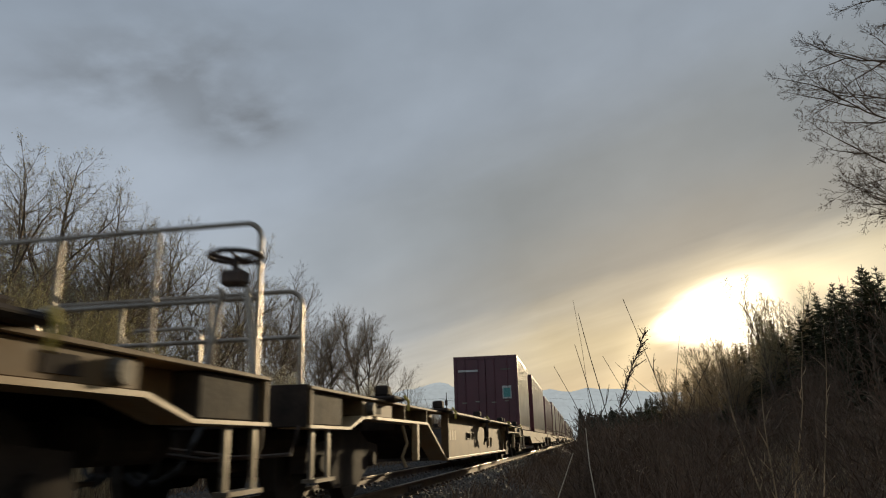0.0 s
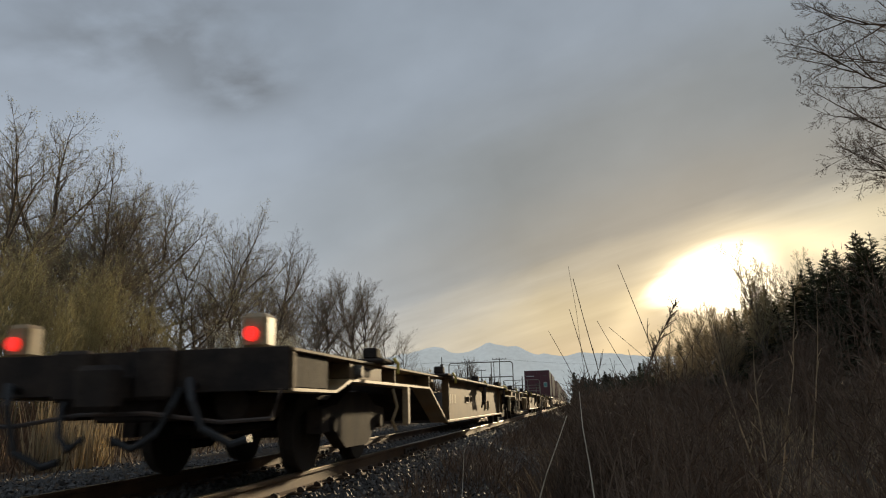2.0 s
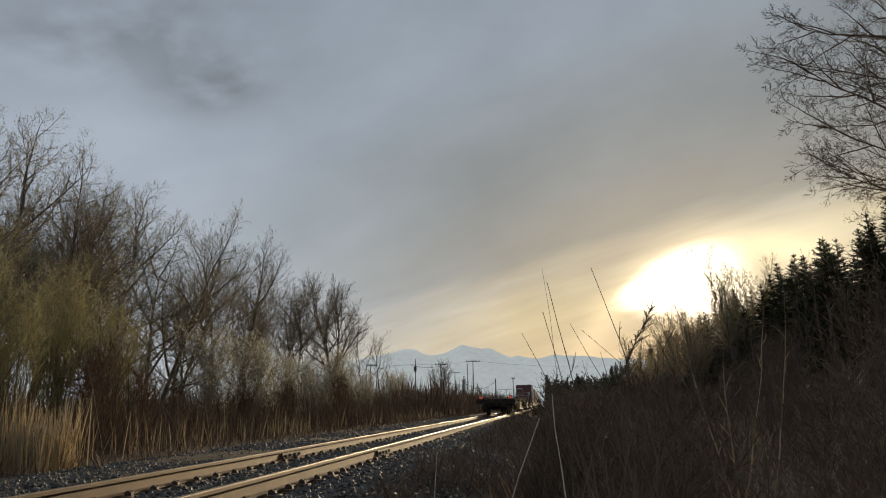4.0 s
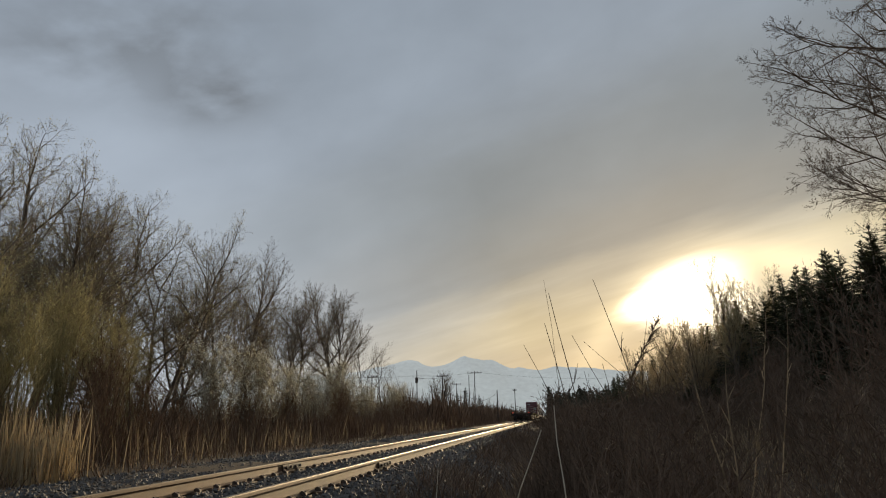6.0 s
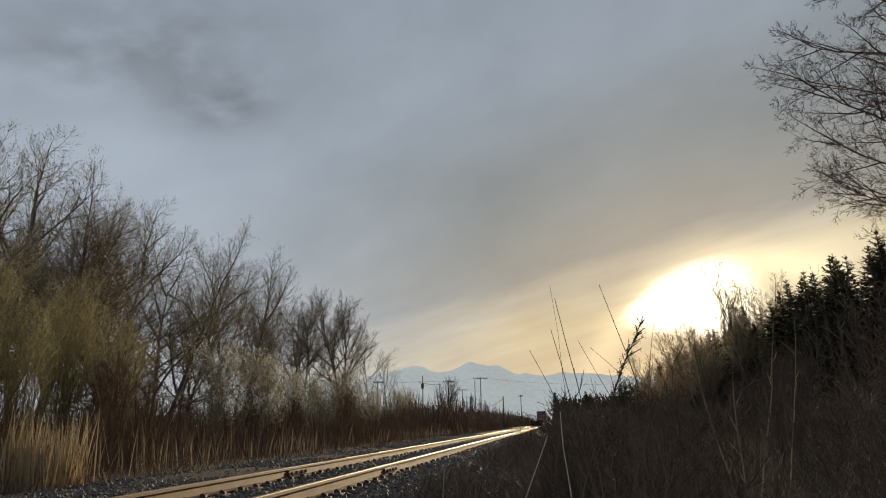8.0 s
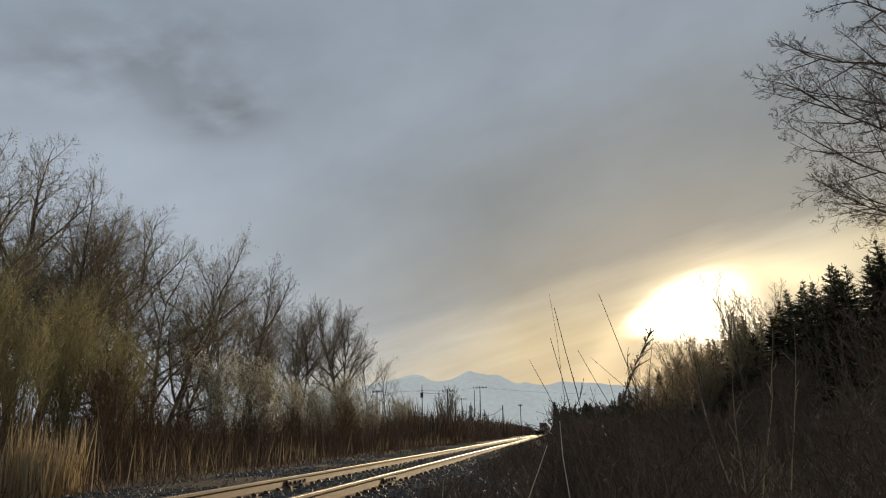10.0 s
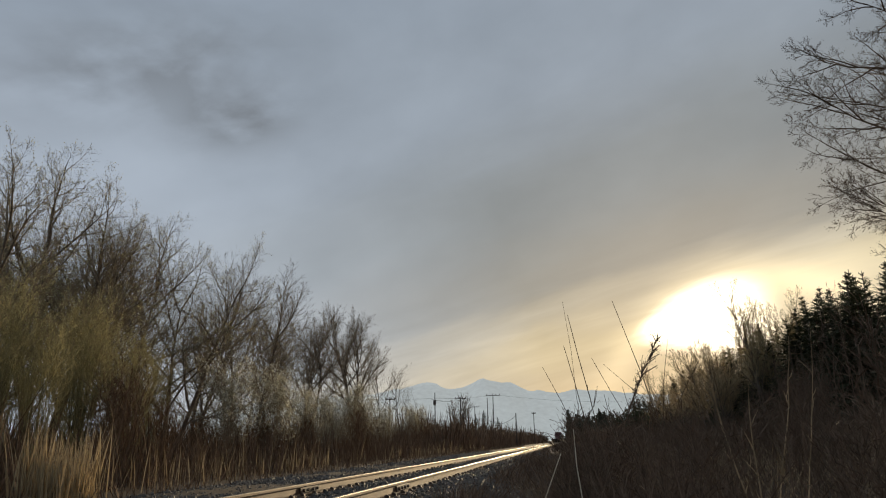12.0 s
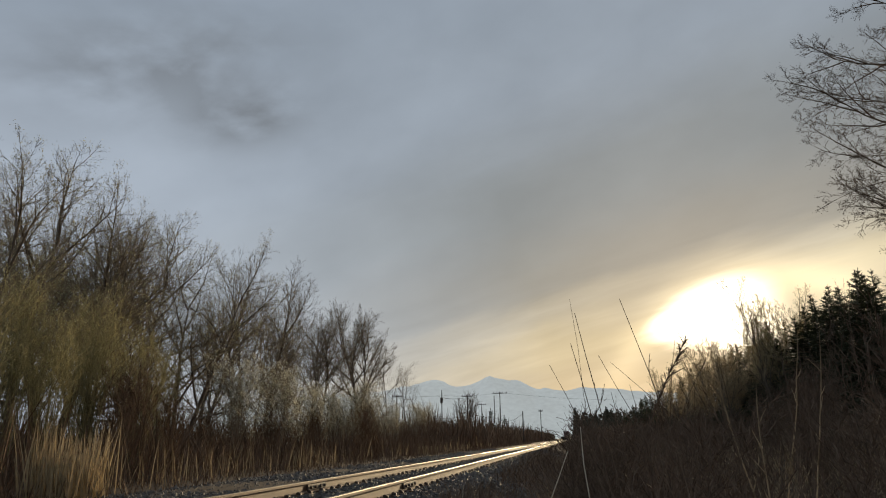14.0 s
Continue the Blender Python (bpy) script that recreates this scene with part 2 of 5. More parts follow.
def box(bm, x0, x1, y0, y1, z0, z1, bevel=0.0):
    vs = [bm.verts.new(p) for p in ((x0, y0, z0), (x1, y0, z0), (x1, y1, z0), (x0, y1, z0), (x0, y0, z1), (x1, y0, z1), (x1, y1, z1), (x0, y1, z1))]
    fs = [bm.faces.new([vs[i] for i in q]) for q in ((3, 2, 1, 0), (4, 5, 6, 7), (0, 1, 5, 4), (1, 2, 6, 5), (2, 3, 7, 6), (3, 0, 4, 7))]
    if bevel:
        es = {e for f in fs for e in f.edges}
        bmesh.ops.bevel(bm, geom=list(es), offset=bevel, segments=1, affect="EDGES")
    return bm


def boxes(*rows, bevel=0.0):
    bm = bmesh.new()
    for r in rows:
        box(bm, *r, bevel=bevel)
    return bm


def prism(bm, poly, x0, x1, axis="x"):
    """A polygon in (y, z) pushed from x0 to x1; axis 'y': polygon in (x, z) pushed along y."""
    def at(p, d):
        return (d, p[0], p[1]) if axis == "x" else (p[0], d, p[1])
    a, b = [bm.verts.new(at(p, x0)) for p in poly], [bm.verts.new(at(p, x1)) for p in poly]
    bm.faces.new(a), bm.faces.new(b[::-1])
    for i in range(len(poly)):
        j = (i + 1) % len(poly)
        bm.faces.new((a[j], a[i], b[i], b[j]))
    bmesh.ops.recalc_face_normals(bm, faces=bm.faces)
    return bm


def cyl(bm, p, q, r0, r1=None, n=12):
    """A capped tapered cylinder from p to q."""
    p, q = Vector(p), Vector(q)
    r1 = r0 if r1 is None else r1
    m = (q - p).to_track_quat("Z", "Y").to_matrix()
    rings = []
    for c, r in ((p, r0), (q, r1)):
        rings.append([bm.verts.new(c + m @ Vector((r * math.cos(2 * math.pi * i / n), r * math.sin(2 * math.pi * i / n), 0))) for i in range(n)])
    for i in range(n):
        j = (i + 1) % n
        bm.faces.new((rings[0][i], rings[0][j], rings[1][j], rings[1][i]))
    bm.faces.new(rings[0][::-1]), bm.faces.new(rings[1])
    return bm


def pipe(bm, pts, r, n=8):
    """A bent round bar through pts."""
    pts = [Vector(p) for p in pts]
    rings = []
    for k, p in enumerate(pts):
        d = (pts[min(k + 1, len(pts) - 1)] - pts[max(k - 1, 0)]).normalized()
        u = d.cross(Vector((0.31, 0.22, 0.92))).normalized()
        v = d.cross(u)
        rings.append([bm.verts.new(p + r * (u * math.cos(2 * math.pi * i / n) + v * math.sin(2 * math.pi * i / n))) for i in range(n)])
    for a, b in zip(rings, rings[1:]):
        for i in range(n):
            bm.faces.new((a[i], a[(i + 1) % n], b[(i + 1) % n], b[i]))
    bm.faces.new(rings[0]), bm.faces.new(rings[-1][::-1])
    bmesh.ops.recalc_face_normals(bm, faces=bm.faces)
    return bm


def arc(c, r, a0, a1, u, v, n=5):
    c, u, v = Vector(c), Vector(u), Vector(v)
    return [c + r * (u * math.cos(radians(a0 + (a1 - a0) * i / n)) + v * math.sin(radians(a0 + (a1 - a0) * i / n))) for i in range(n + 1)]


def tubes(segs, n):
    """Verts and faces of many open tapered tubes: rows p, q, r0, r1."""
    s = np.array([(*a, *b, c, d) for a, b, c, d in segs], float)
    p, q = s[:, :3], s[:, 3:6]
    d = q - p
    d /= np.maximum(np.linalg.norm(d, axis=1, keepdims=True), 1e-9)
    u = np.cross(d, np.array((0.31, 0.22, 0.92)))
    u /= np.maximum(np.linalg.norm(u, axis=1, keepdims=True), 1e-9)
    v = np.cross(d, u)
    ang = 2 * np.pi * np.arange(n) / n
    ring = u[:, None] * np.cos(ang)[None, :, None] + v[:, None] * np.sin(ang)[None, :, None]
    verts = np.concatenate([p[:, None] + ring * s[:, 6, None, None], q[:, None] + ring * s[:, 7, None, None]], 1).reshape(-1, 3)
    base = np.arange(len(s))[:, None] * 2 * n
    i = np.arange(n)
    quad = np.stack([i, (i + 1) % n, n + (i + 1) % n, n + i], 1)
    return verts, (base[:, :, None] + quad[None]).reshape(-1, 4)


def blades(pts, tips, widths, rng):
    """Thin bent blades, two flat pieces each."""
    k = len(pts)
    a = rng.uniform(0, np.pi, k)
    w = np.stack([np.cos(a), np.sin(a), np.zeros(k)], 1) * widths[:, None]
    mid = pts * 0.45 + tips * 0.55
    mid[:, 2] += 0.06 * np.linalg.norm(tips - pts, axis=1)
    verts = np.stack([pts - w, pts + w, mid + w * 0.8, mid - w * 0.8, tips + w * 0.12, tips - w * 0.12], 1).reshape(-1, 3)
    base = np.arange(k)[:, None] * 6
    return verts, np.concatenate([base + np.array([[0, 1, 2, 3]]), base + np.array([[3, 2, 4, 5]])])

# ---- ground ----
TRACK = -3.55       # the track's centre line, along y


def ground_z(x, y):
    """The height of the ground: the bed of the track, a flat verge, and a bank that rises towards the camera's side."""
    b = abs(x - TRACK)
    bed = -0.24 if b < 1.75 else -0.24 - (b - 1.75) * 0.42
    rough = 0.10 * noise.noise(Vector((x * 0.25, y * 0.25, 0))) + 0.05 * noise.noise(Vector((x * 0.9, y * 0.9, 3)))
    left = -0.16 + 0.6 * rough - 0.01 * max(0, -x - 9)
    right = -0.85 + rough + 0.20 * max(0, min(x - 1.2, 14)) * min(1, max(0, (y + 40) / 45))
    far = left if x < TRACK else right
    return max(bed, far)


xs = [-4000, -2000, -900, -400, -200, -110, -70, -50, -38, -30, -24, -19, -15, -12, -10, -8.5, -7.5, -6.8, -6.2, -5.75, -5.3, TRACK, -1.8, -1.35, -0.9, -0.5, 0, 0.6, 1.2, 2, 3, 4.2, 5.5, 7, 9, 12, 15.2, 20, 30, 50, 100, 250, 700, 2000, 4000]
ys = [-900, -300, -120, -60, -30, -18, -10, -5, -2] + [i * 1.0 for i in range(0, 30)] + [30 + i * 3 for i in range(24)] + [110, 130, 160, 200, 260, 340, 450, 600, 850, 1300, 2200, 4400]
gv = [(x, y, ground_z(x, y)) for y in ys for x in xs]
gf = [(j * len(xs) + i, j * len(xs) + i + 1, (j + 1) * len(xs) + i + 1, (j + 1) * len(xs) + i) for j in range(len(ys) - 1) for i in range(len(xs) - 1)]
tagged(soup("ground", gv, gf, M_SOIL, smooth=True), "brown winter soil with matted dead grass", "ground", kind="structure")

# ---- track ----
RAIL_END = 700.0


def rail(x):
    """A flat-bottomed rail, its head at z = 0, with a worn bright running surface."""
    prof = [(-0.070, -0.172), (0.070, -0.172), (0.070, -0.160), (0.012, -0.142), (0.009, -0.046), (0.036, -0.036), (0.036, -0.010), (0.027, -0.001),
            (-0.027, -0.001), (-0.036, -0.010), (-0.036, -0.036), (-0.009, -0.046), (-0.012, -0.142), (-0.070, -0.160)]
    ob = part("rail", prism(bmesh.new(), [(x + a, b) for a, b in prof], -40, RAIL_END, "y"), M_RAIL)
    tagged(ob, "rusty steel rail with a bright worn head on wooden ties", "rail", "rails of the track")
    top = [(x - 0.030, -0.004), (x + 0.030, -0.004), (x + 0.026, 0.001), (x - 0.026, 0.001)]
    part("running_surface", prism(bmesh.new(), top, -40, RAIL_END, "y"), M_HEAD, ob, "polished steel running surface")
    return ob


rails = [rail(TRACK + 0.75), rail(TRACK - 0.75)]

# ---- train ----
CAR, PITCH, SPEED = 22.55, 23.35, 23.6
RUN = 4.7           # from an end face to the slope of the well
HALF = 1.40         # half a car's width


def truck(parent, y):
    """A two-axle truck: side frames, wheels on axles, springs."""
    bm = bmesh.new()
    for sx in (-1, 1):
        x0, x1 = sorted((sx * 0.93, sx * 1.08))
        prism(bm, [(y - 1.25, 0.38), (y - 1.2, 0.62), (y - 0.75, 0.66), (y - 0.4, 0.80), (y + 0.4, 0.80), (y + 0.75, 0.66), (y + 1.2, 0.62), (y + 1.25, 0.38),
                   (y + 0.8, 0.40), (y + 0.42, 0.20), (y - 0.42, 0.20), (y - 0.8, 0.40)], x0, x1)
    box(bm, -1.0, 1.0, y - 0.22, y + 0.22, 0.45, 0.72, 0.03)
    frame_ob = part("truck_frame", bm, M_UNDER, parent, "grimy cast steel truck frame")
    for dy in (-0.9, 0.9):
        for sx in (-1, 1):
            bm = bmesh.new()
            cyl(bm, (sx * 0.70, y + dy, 0.42), (sx * 0.82, y + dy, 0.42), 0.42, n=28)
            cyl(bm, (sx * 0.68, y + dy, 0.42), (sx * 0.70, y + dy, 0.42), 0.455, n=28)
            cyl(bm, (sx * 0.82, y + dy, 0.42), (sx * 0.86, y + dy, 0.42), 0.20, 0.16, n=16)
            part("wheel", bm, M_WHEEL, frame_ob, "worn steel wheel")
        part("axle", cyl(bmesh.new(), (-0.7, y + dy, 0.42), (0.7, y + dy, 0.42), 0.08), M_UNDER, frame_ob)
        for sx in (-1, 1):
            part("bearing_cap", cyl(bmesh.new(), (sx * 1.02, y + dy, 0.46), (sx * 1.13, y + dy, 0.46), 0.095, 0.075, n=12), M_UNDER, frame_ob)
    for sx in (-1, 1):
        for k in (-0.18, 0.0, 0.18):
            part("spring", cyl(bmesh.new(), (sx * 1.0, y + k, 0.24), (sx * 1.0, y + k, 0.48), 0.07, n=10), M_IRON, frame_ob)


def railing(parent, y, top, z0, post_count, low):
    """A bent pipe handrail across a car's end."""
    w = HALF - 0.12
    r = 0.12
    pts = [Vector((w, y, z0))] + arc((w - r, y, top - r), r, 0, 90, (1, 0, 0), (0, 0, 1)) + arc((-w + r, y, top - r), r, 90, 180, (1, 0, 0), (0, 0, 1)) + [Vector((-w, y, z0))]
    ob = part("end_railing", pipe(bmesh.new(), pts, 0.021), M_PIPE, parent, "bent steel pipe handrail")
    for i in range(post_count):
        x = -w + 2 * w * (i + 1) / (post_count + 1)
        part("post", cyl(bmesh.new(), (x, y, z0), (x, y, top - 0.01), 0.018, n=8), M_PIPE, ob)
    part("mid_rail", cyl(bmesh.new(), (-w, y, low), (w, y, low), 0.02, n=8), M_PIPE, ob)


def brake_wheel(parent, x, y, z, base):
    """A round handbrake wheel, flat on top of its stand."""
    bm = bmesh.new()
    ring = [Vector((x + 0.19 * math.cos(a), y + 0.19 * math.sin(a), z)) for a in np.linspace(0, 2 * math.pi, 25)]
    pipe(bm, ring, 0.02, 6)
    for a in range(5):
        t = a * 2 * math.pi / 5
        cyl(bm, (x, y, z - 0.03), (x + 0.19 * math.cos(t), y + 0.19 * math.sin(t), z), 0.014, n=6)
    wheel = part("brake_wheel", bm, M_IRON, parent, "dark iron handbrake wheel")
    bm = boxes((x - 0.09, x + 0.09, y - 0.08, y + 0.08, z - 0.22, z - 0.11), bevel=0.02)
    cyl(bm, (x, y, z - 0.13), (x, y, z), 0.03)
    part("gear_box", bm, M_IRON, wheel)
    bm = bmesh.new()
    for k in (-0.1, 0.1):
        cyl(bm, (x + k, y, z - 0.24), (x + 1.8 * k, y, base), 0.028, n=8)
    part("stand", bm, M_PIPE, wheel)


def ladder(parent, x, y, top, bottom):
    for dy in (-0.2, 0.2):
        part("ladder_side", boxes((x - 0.015, x + 0.015, y + dy - 0.025, y + dy + 0.025, bottom, top)), M_PIPE, parent, "light steel step iron")
    part("step", boxes((x - 0.06, x + 0.06, y - 0.24, y + 0.24, bottom - 0.03, bottom)), M_PIPE, parent)


def lock_bracket(parent, sx, y, arm=True):
    """A corner lock for containers, on top of the side sill and hanging over it."""
    x = sx * (HALF - 0.02)
    bm = boxes((x - 0.16, x + 0.16, y - 0.26, y + 0.26, 1.10, 1.15), (x - 0.10, x + 0.06, y - 0.20, y - 0.02, 1.15, 1.27), (x - 0.10, x + 0.02, y + 0.05, y + 0.20, 1.15, 1.22), bevel=0.02)
    ob = part("container_lock", bm, M_UNDER, parent, "greasy container corner lock")
    bm = bmesh.new()
    pipe(bm, [(x + sx * 0.15, y + 0.24, 1.17), (x + sx * 0.21, y + 0.20, 1.10), (x + sx * 0.21, y + 0.16, 0.99)], 0.02, 6)
    part("lock_handle", bm, M_YELLOW, ob, "yellow lock handle")
    if arm:
        s0, s1 = sorted((sx * (HALF + 0.05), sx * (HALF + 0.17)))
        part("lock_arm", boxes((s0, s1, y - 0.08, y + 0.08, 0.90, 1.06), bevel=0.02), M_TANEDGE, ob, "pale lock arm")
        bm = bmesh.new()
        pipe(bm, [(sx * (HALF + 0.12), y + 0.06, 0.92), (sx * (HALF + 0.15), y + 0.13, 0.84), (sx * (HALF + 0.14), y + 0.17, 0.72), (sx * (HALF + 0.12), y + 0.10, 0.66)], 0.026, 6)
        pipe(bm, [(sx * (HALF + 0.12), y - 0.06, 0.92), (sx * (HALF + 0.15), y - 0.13, 0.84), (sx * (HALF + 0.14), y - 0.17, 0.70), (sx * (HALF + 0.12), y - 0.08, 0.64)], 0.026, 6)
        pipe(bm, [(sx * (HALF + 0.1), y, 0.92), (sx * (HALF + 0.1), y + 0.03, 0.72), (sx * (HALF + 0.07), y + 0.06, 0.56)], 0.02, 6)
        part("lock_hook", bm, M_UNDER, ob, "dark hanging hooks")
        # added plate that widens the lock's cast shadow on the side
        s0, s1 = sorted((sx * (HALF + 0.02), sx * (HALF + 0.24)))
        part("lock_plate", boxes((s0, s1, y - 0.17, y + 0.17, 1.02, 1.075), bevel=0.015), M_UNDER, ob, "dark plate added to widen the lock's shadow")
        part("lock_pin", cyl(bmesh.new(), (sx * (HALF + 0.17), y - 0.12, 1.08), (sx * (HALF + 0.17), y - 0.12, 0.86), 0.035, n=10), M_IRON, ob)


def car_end(parent, y0, d, tall, wheel, tail, run=RUN, rail_low=False):
    """One end of a well car. y0: the end face; d: +1 inwards along y."""
    def Y(s):
        return y0 + d * s
    for sx in (-1, 1):
        # web set back under its flanges, down the slope to the well
        a, b = sorted((sx * (HALF - 0.25), sx * (HALF - 0.20)))
        bm = prism(bmesh.new(), [(Y(0.0), 0.78), (Y(0.0), 1.07), (Y(run + 1.46), 1.07), (Y(run + 1.46), 0.38), (Y(run), 0.90), (Y(1.5), 0.90), (Y(1.05), 0.78)], a, b)
        sill = part("end_sill", bm, M_TAN, parent, "tan painted end web under its flange")
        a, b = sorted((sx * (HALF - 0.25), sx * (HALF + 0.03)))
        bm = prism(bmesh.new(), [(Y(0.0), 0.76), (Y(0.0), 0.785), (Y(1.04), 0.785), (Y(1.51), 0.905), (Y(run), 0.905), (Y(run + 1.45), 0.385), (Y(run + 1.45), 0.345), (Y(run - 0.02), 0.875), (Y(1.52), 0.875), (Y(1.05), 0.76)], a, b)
        part("lower_flange", bm, M_TANEDGE, sill, "pale lower flange")
        a, b = sorted((sx * (HALF - 0.30), sx * (HALF + 0.03)))
        p, q = sorted((Y(0.0), Y(run + 1.4)))
        part("top_flange", boxes((a, b, p, q, 1.07, 1.10), bevel=0.006), M_TAN, sill, "dusty top flange")
        a, b = sorted((sx * (HALF - 0.20), sx * (HALF + 0.02)))
        for k in (3.3, run - 0.05):
            p, q = sorted((Y(k), Y(k + 0.03)))
            part("stiffener", boxes((a, b, p, q, 0.906, 1.069)), M_TAN, sill)
        p, q = sorted((Y(0.02), Y(0.06)))
        part("stiffener", boxes((a, b, p, q, 0.786, 1.069)), M_TAN, sill)
        a, b = sorted((sx * (HALF - 0.20), sx * (HALF - 0.012)))
        p, q = sorted((Y(0.08), Y(0.92)))
        part("end_box", boxes((a, b, p, q, 0.787, 1.068), bevel=0.012), M_ENDBOX, sill, "dark boxed end of the sill")
        # jacking box, tan and flush with the flanges; a flat dark plate stands for its hole's shade
        a, b = sorted((sx * (HALF - 0.20), sx * HALF))
        p, q = sorted((Y(1.55), Y(2.75)))
        jack = part("jacking_box", boxes((a, b, p, q, 0.906, 1.069), bevel=0.008), M_TAN, sill)
        a, b = sorted((sx * (HALF - 0.01), sx * (HALF + 0.006)))
        p, q = sorted((Y(2.0), Y(2.25)))
        part("pocket", boxes((a, b, p, q, 0.94, 1.03)), M_UNDER, jack, "flat dark plate painted as a shaded lifting hole")
        part("side_lamp", cyl(bmesh.new(), (sx * HALF, Y(1.75), 0.98), (sx * (HALF + 0.07), Y(1.75), 0.98), 0.075, 0.06, 14), M_GRATE, sill, "dull round fitting")
        lock_bracket(parent, sx, Y(2.6), arm=False)
        lock_bracket(parent, sx, Y(run + 1.3), arm=False)
    a, b = sorted((Y(0.07), Y(3.6)))
    part("end_deck", boxes((-HALF + 0.30, HALF - 0.30, a, b, 1.04, 1.088)), M_GRATE, parent, "weathered steel end deck")
    a, b = sorted((Y(-0.02), Y(0.0)))
    part("end_plate", boxes((-HALF, HALF, a, b, 0.77, 1.11), bevel=0.006), M_UNDER, parent, "dark end plate")
    a, b = sorted((Y(0.0), Y(run + 0.3)))
    part("centre_sill", boxes((-0.28, 0.28, a, b, 0.55, 1.03), bevel=0.02), M_UNDER, parent)
    for k in (0.9, 2.35, 3.9):
        a, b = sorted((Y(k - 0.06), Y(k + 0.06)))
        part("cross_bearer", boxes((-HALF + 0.26, HALF - 0.26, a, b, 0.80, 1.035)), M_UNDER, parent)
    # air tank and brake gear under the deck
    a, b = sorted((Y(0.35), Y(1.1)))
    part("air_tank", cyl(bmesh.new(), (0.75, a, 0.68), (0.75, b, 0.68), 0.15, n=14), M_UNDER, parent)
    part("brake_cylinder", cyl(bmesh.new(), (-0.75, a, 0.70), (-0.75, b, 0.70), 0.13, n=14), M_UNDER, parent)
    for k, z in ((0.45, 0.42), (-0.45, 0.36)):
        part("brake_rod", cyl(bmesh.new(), (k, Y(0.5), z), (k * 1.2, Y(run + 0.6), z + 0.06), 0.018, n=6), M_UNDER, parent)
    # coupler and hoses
    bm = bmesh.new()
    a, b = sorted((Y(-0.26), Y(0.0)))
    box(bm, -0.12, 0.12, a, b, 0.72, 0.92, 0.02)
    a, b = sorted((Y(-0.40), Y(-0.22)))
    box(bm, -0.19, 0.15, a, b, 0.64, 0.99, 0.04)
    part("coupler", bm, M_UNDER, parent, "rusty knuckle coupler")
    for x in (-0.45, 0.5):
        pts = [Vector((x, Y(-0.03), 0.80)), Vector((x, Y(-0.16), 0.66)), Vector((x * 0.85, Y(-0.24), 0.46)), Vector((x * 0.55, Y(-0.30), 0.36)), Vector((x * 0.25, Y(-0.34), 0.44))]
        part("brake_hose", pipe(bmesh.new(), pts, 0.028), M_RUBBER, parent, "black rubber brake hose")
    bm = bmesh.new()
    pipe(bm, [(-HALF + 0.05, Y(-0.05), 0.78), (-HALF + 0.1, Y(-0.10), 0.56), (-HALF + 0.5, Y(-0.12), 0.54), (-0.3, Y(-0.14), 0.62), (0.3, Y(-0.14), 0.62), (HALF - 0.5, Y(-0.12), 0.54), (HALF - 0.1, Y(-0.10), 0.56), (HALF - 0.05, Y(-0.05), 0.78)], 0.018, 6)
    part("uncoupling_rod", bm, M_IRON, parent)
    for sx in (-1, 1):
        if not tail:
            ladder(parent, sx * (HALF - 0.02), Y(0.35), 0.78, 0.36)
        s0, s1 = sorted((sx * (HALF - 0.02), sx * (HALF + 0.06)))
        a, b = sorted((Y(3.85), Y(3.97)))
        part("hanger", boxes((s0, s1, a, b, 0.40, 0.87), bevel=0.01), M_TANEDGE, parent, "pale hanger iron")
        pts = [(sx * (HALF - 0.02), Y(3.35), 0.84), (sx * (HALF + 0.03), Y(3.38), 0.62), (sx * (HALF - 0.02), Y(3.32), 0.46), (sx * (HALF + 0.02), Y(3.36), 0.34)]
        part("release_rod", pipe(bmesh.new(), pts, 0.02, 6), M_TANEDGE, parent)
    truck(parent, Y(run - 2.65))
    if tall:
        railing(parent, Y(-0.05), 2.28, 0.92, 2, 1.69)
        if wheel:
            brake_wheel(parent, HALF - 0.24, Y(0.10), 1.98, 1.10)
    elif rail_low:
        railing(parent, Y(0.12), 1.92, 1.10, 2, 1.52)
        # a lower grab rail on the far part of the walkway
        pts = [Vector((-0.25, Y(1.2), 1.08)), Vector((-0.25, Y(1.2), 1.76)), Vector((-0.35, Y(1.2), 1.84)), Vector((-1.0, Y(1.2), 1.84)), Vector((-1.1, Y(1.2), 1.76)), Vector((-1.1, Y(1.2), 1.08))]
        part("grab_rail", pipe(bmesh.new(), pts, 0.02), M_PIPE, parent)
    if tail:
        for x in (-1.07, 1.07):
            bm = boxes((x - 0.11, x + 0.11, Y(0.02), Y(0.24), 1.10, 1.39), bevel=0.035)
            ob = part("marker_lamp", bm, M_TANEDGE, parent, "yellowish tail marker lamp housing")
            bm = bmesh.new()
            cyl(bm, (x - 0.01, Y(0.025), 1.22), (x - 0.01, Y(-0.02), 1.22), 0.062, 0.055, n=16)
            part("red_lens", bm, M_RED, ob, "lit red lens")
        for x, k in ((-0.95, 0.35), (0.62, 0.5)):
            pts = [Vector((x, Y(-0.02), 0.82)), Vector((x + 0.05, Y(-0.2), 0.86)), Vector((x + 0.12, Y(-0.28), 0.70)), Vector((x + 0.2, Y(-0.26), k)), Vector((x + 0.42, Y(-0.22), k - 0.12)), Vector((x + 0.55, Y(-0.2), k - 0.08))]
            part("air_hose", pipe(bmesh.new(), pts, 0.032), M_RUBBER, parent, "hanging black air hose")
        for x in (-0.42, 0.30):
            part("end_bracket", boxes((x - 0.16, x + 0.16, Y(-0.14), Y(-0.02), 0.72, 1.13), bevel=0.03), M_UNDER, parent, "dark coupler housing plate")


RUN_FRONT = 5.4


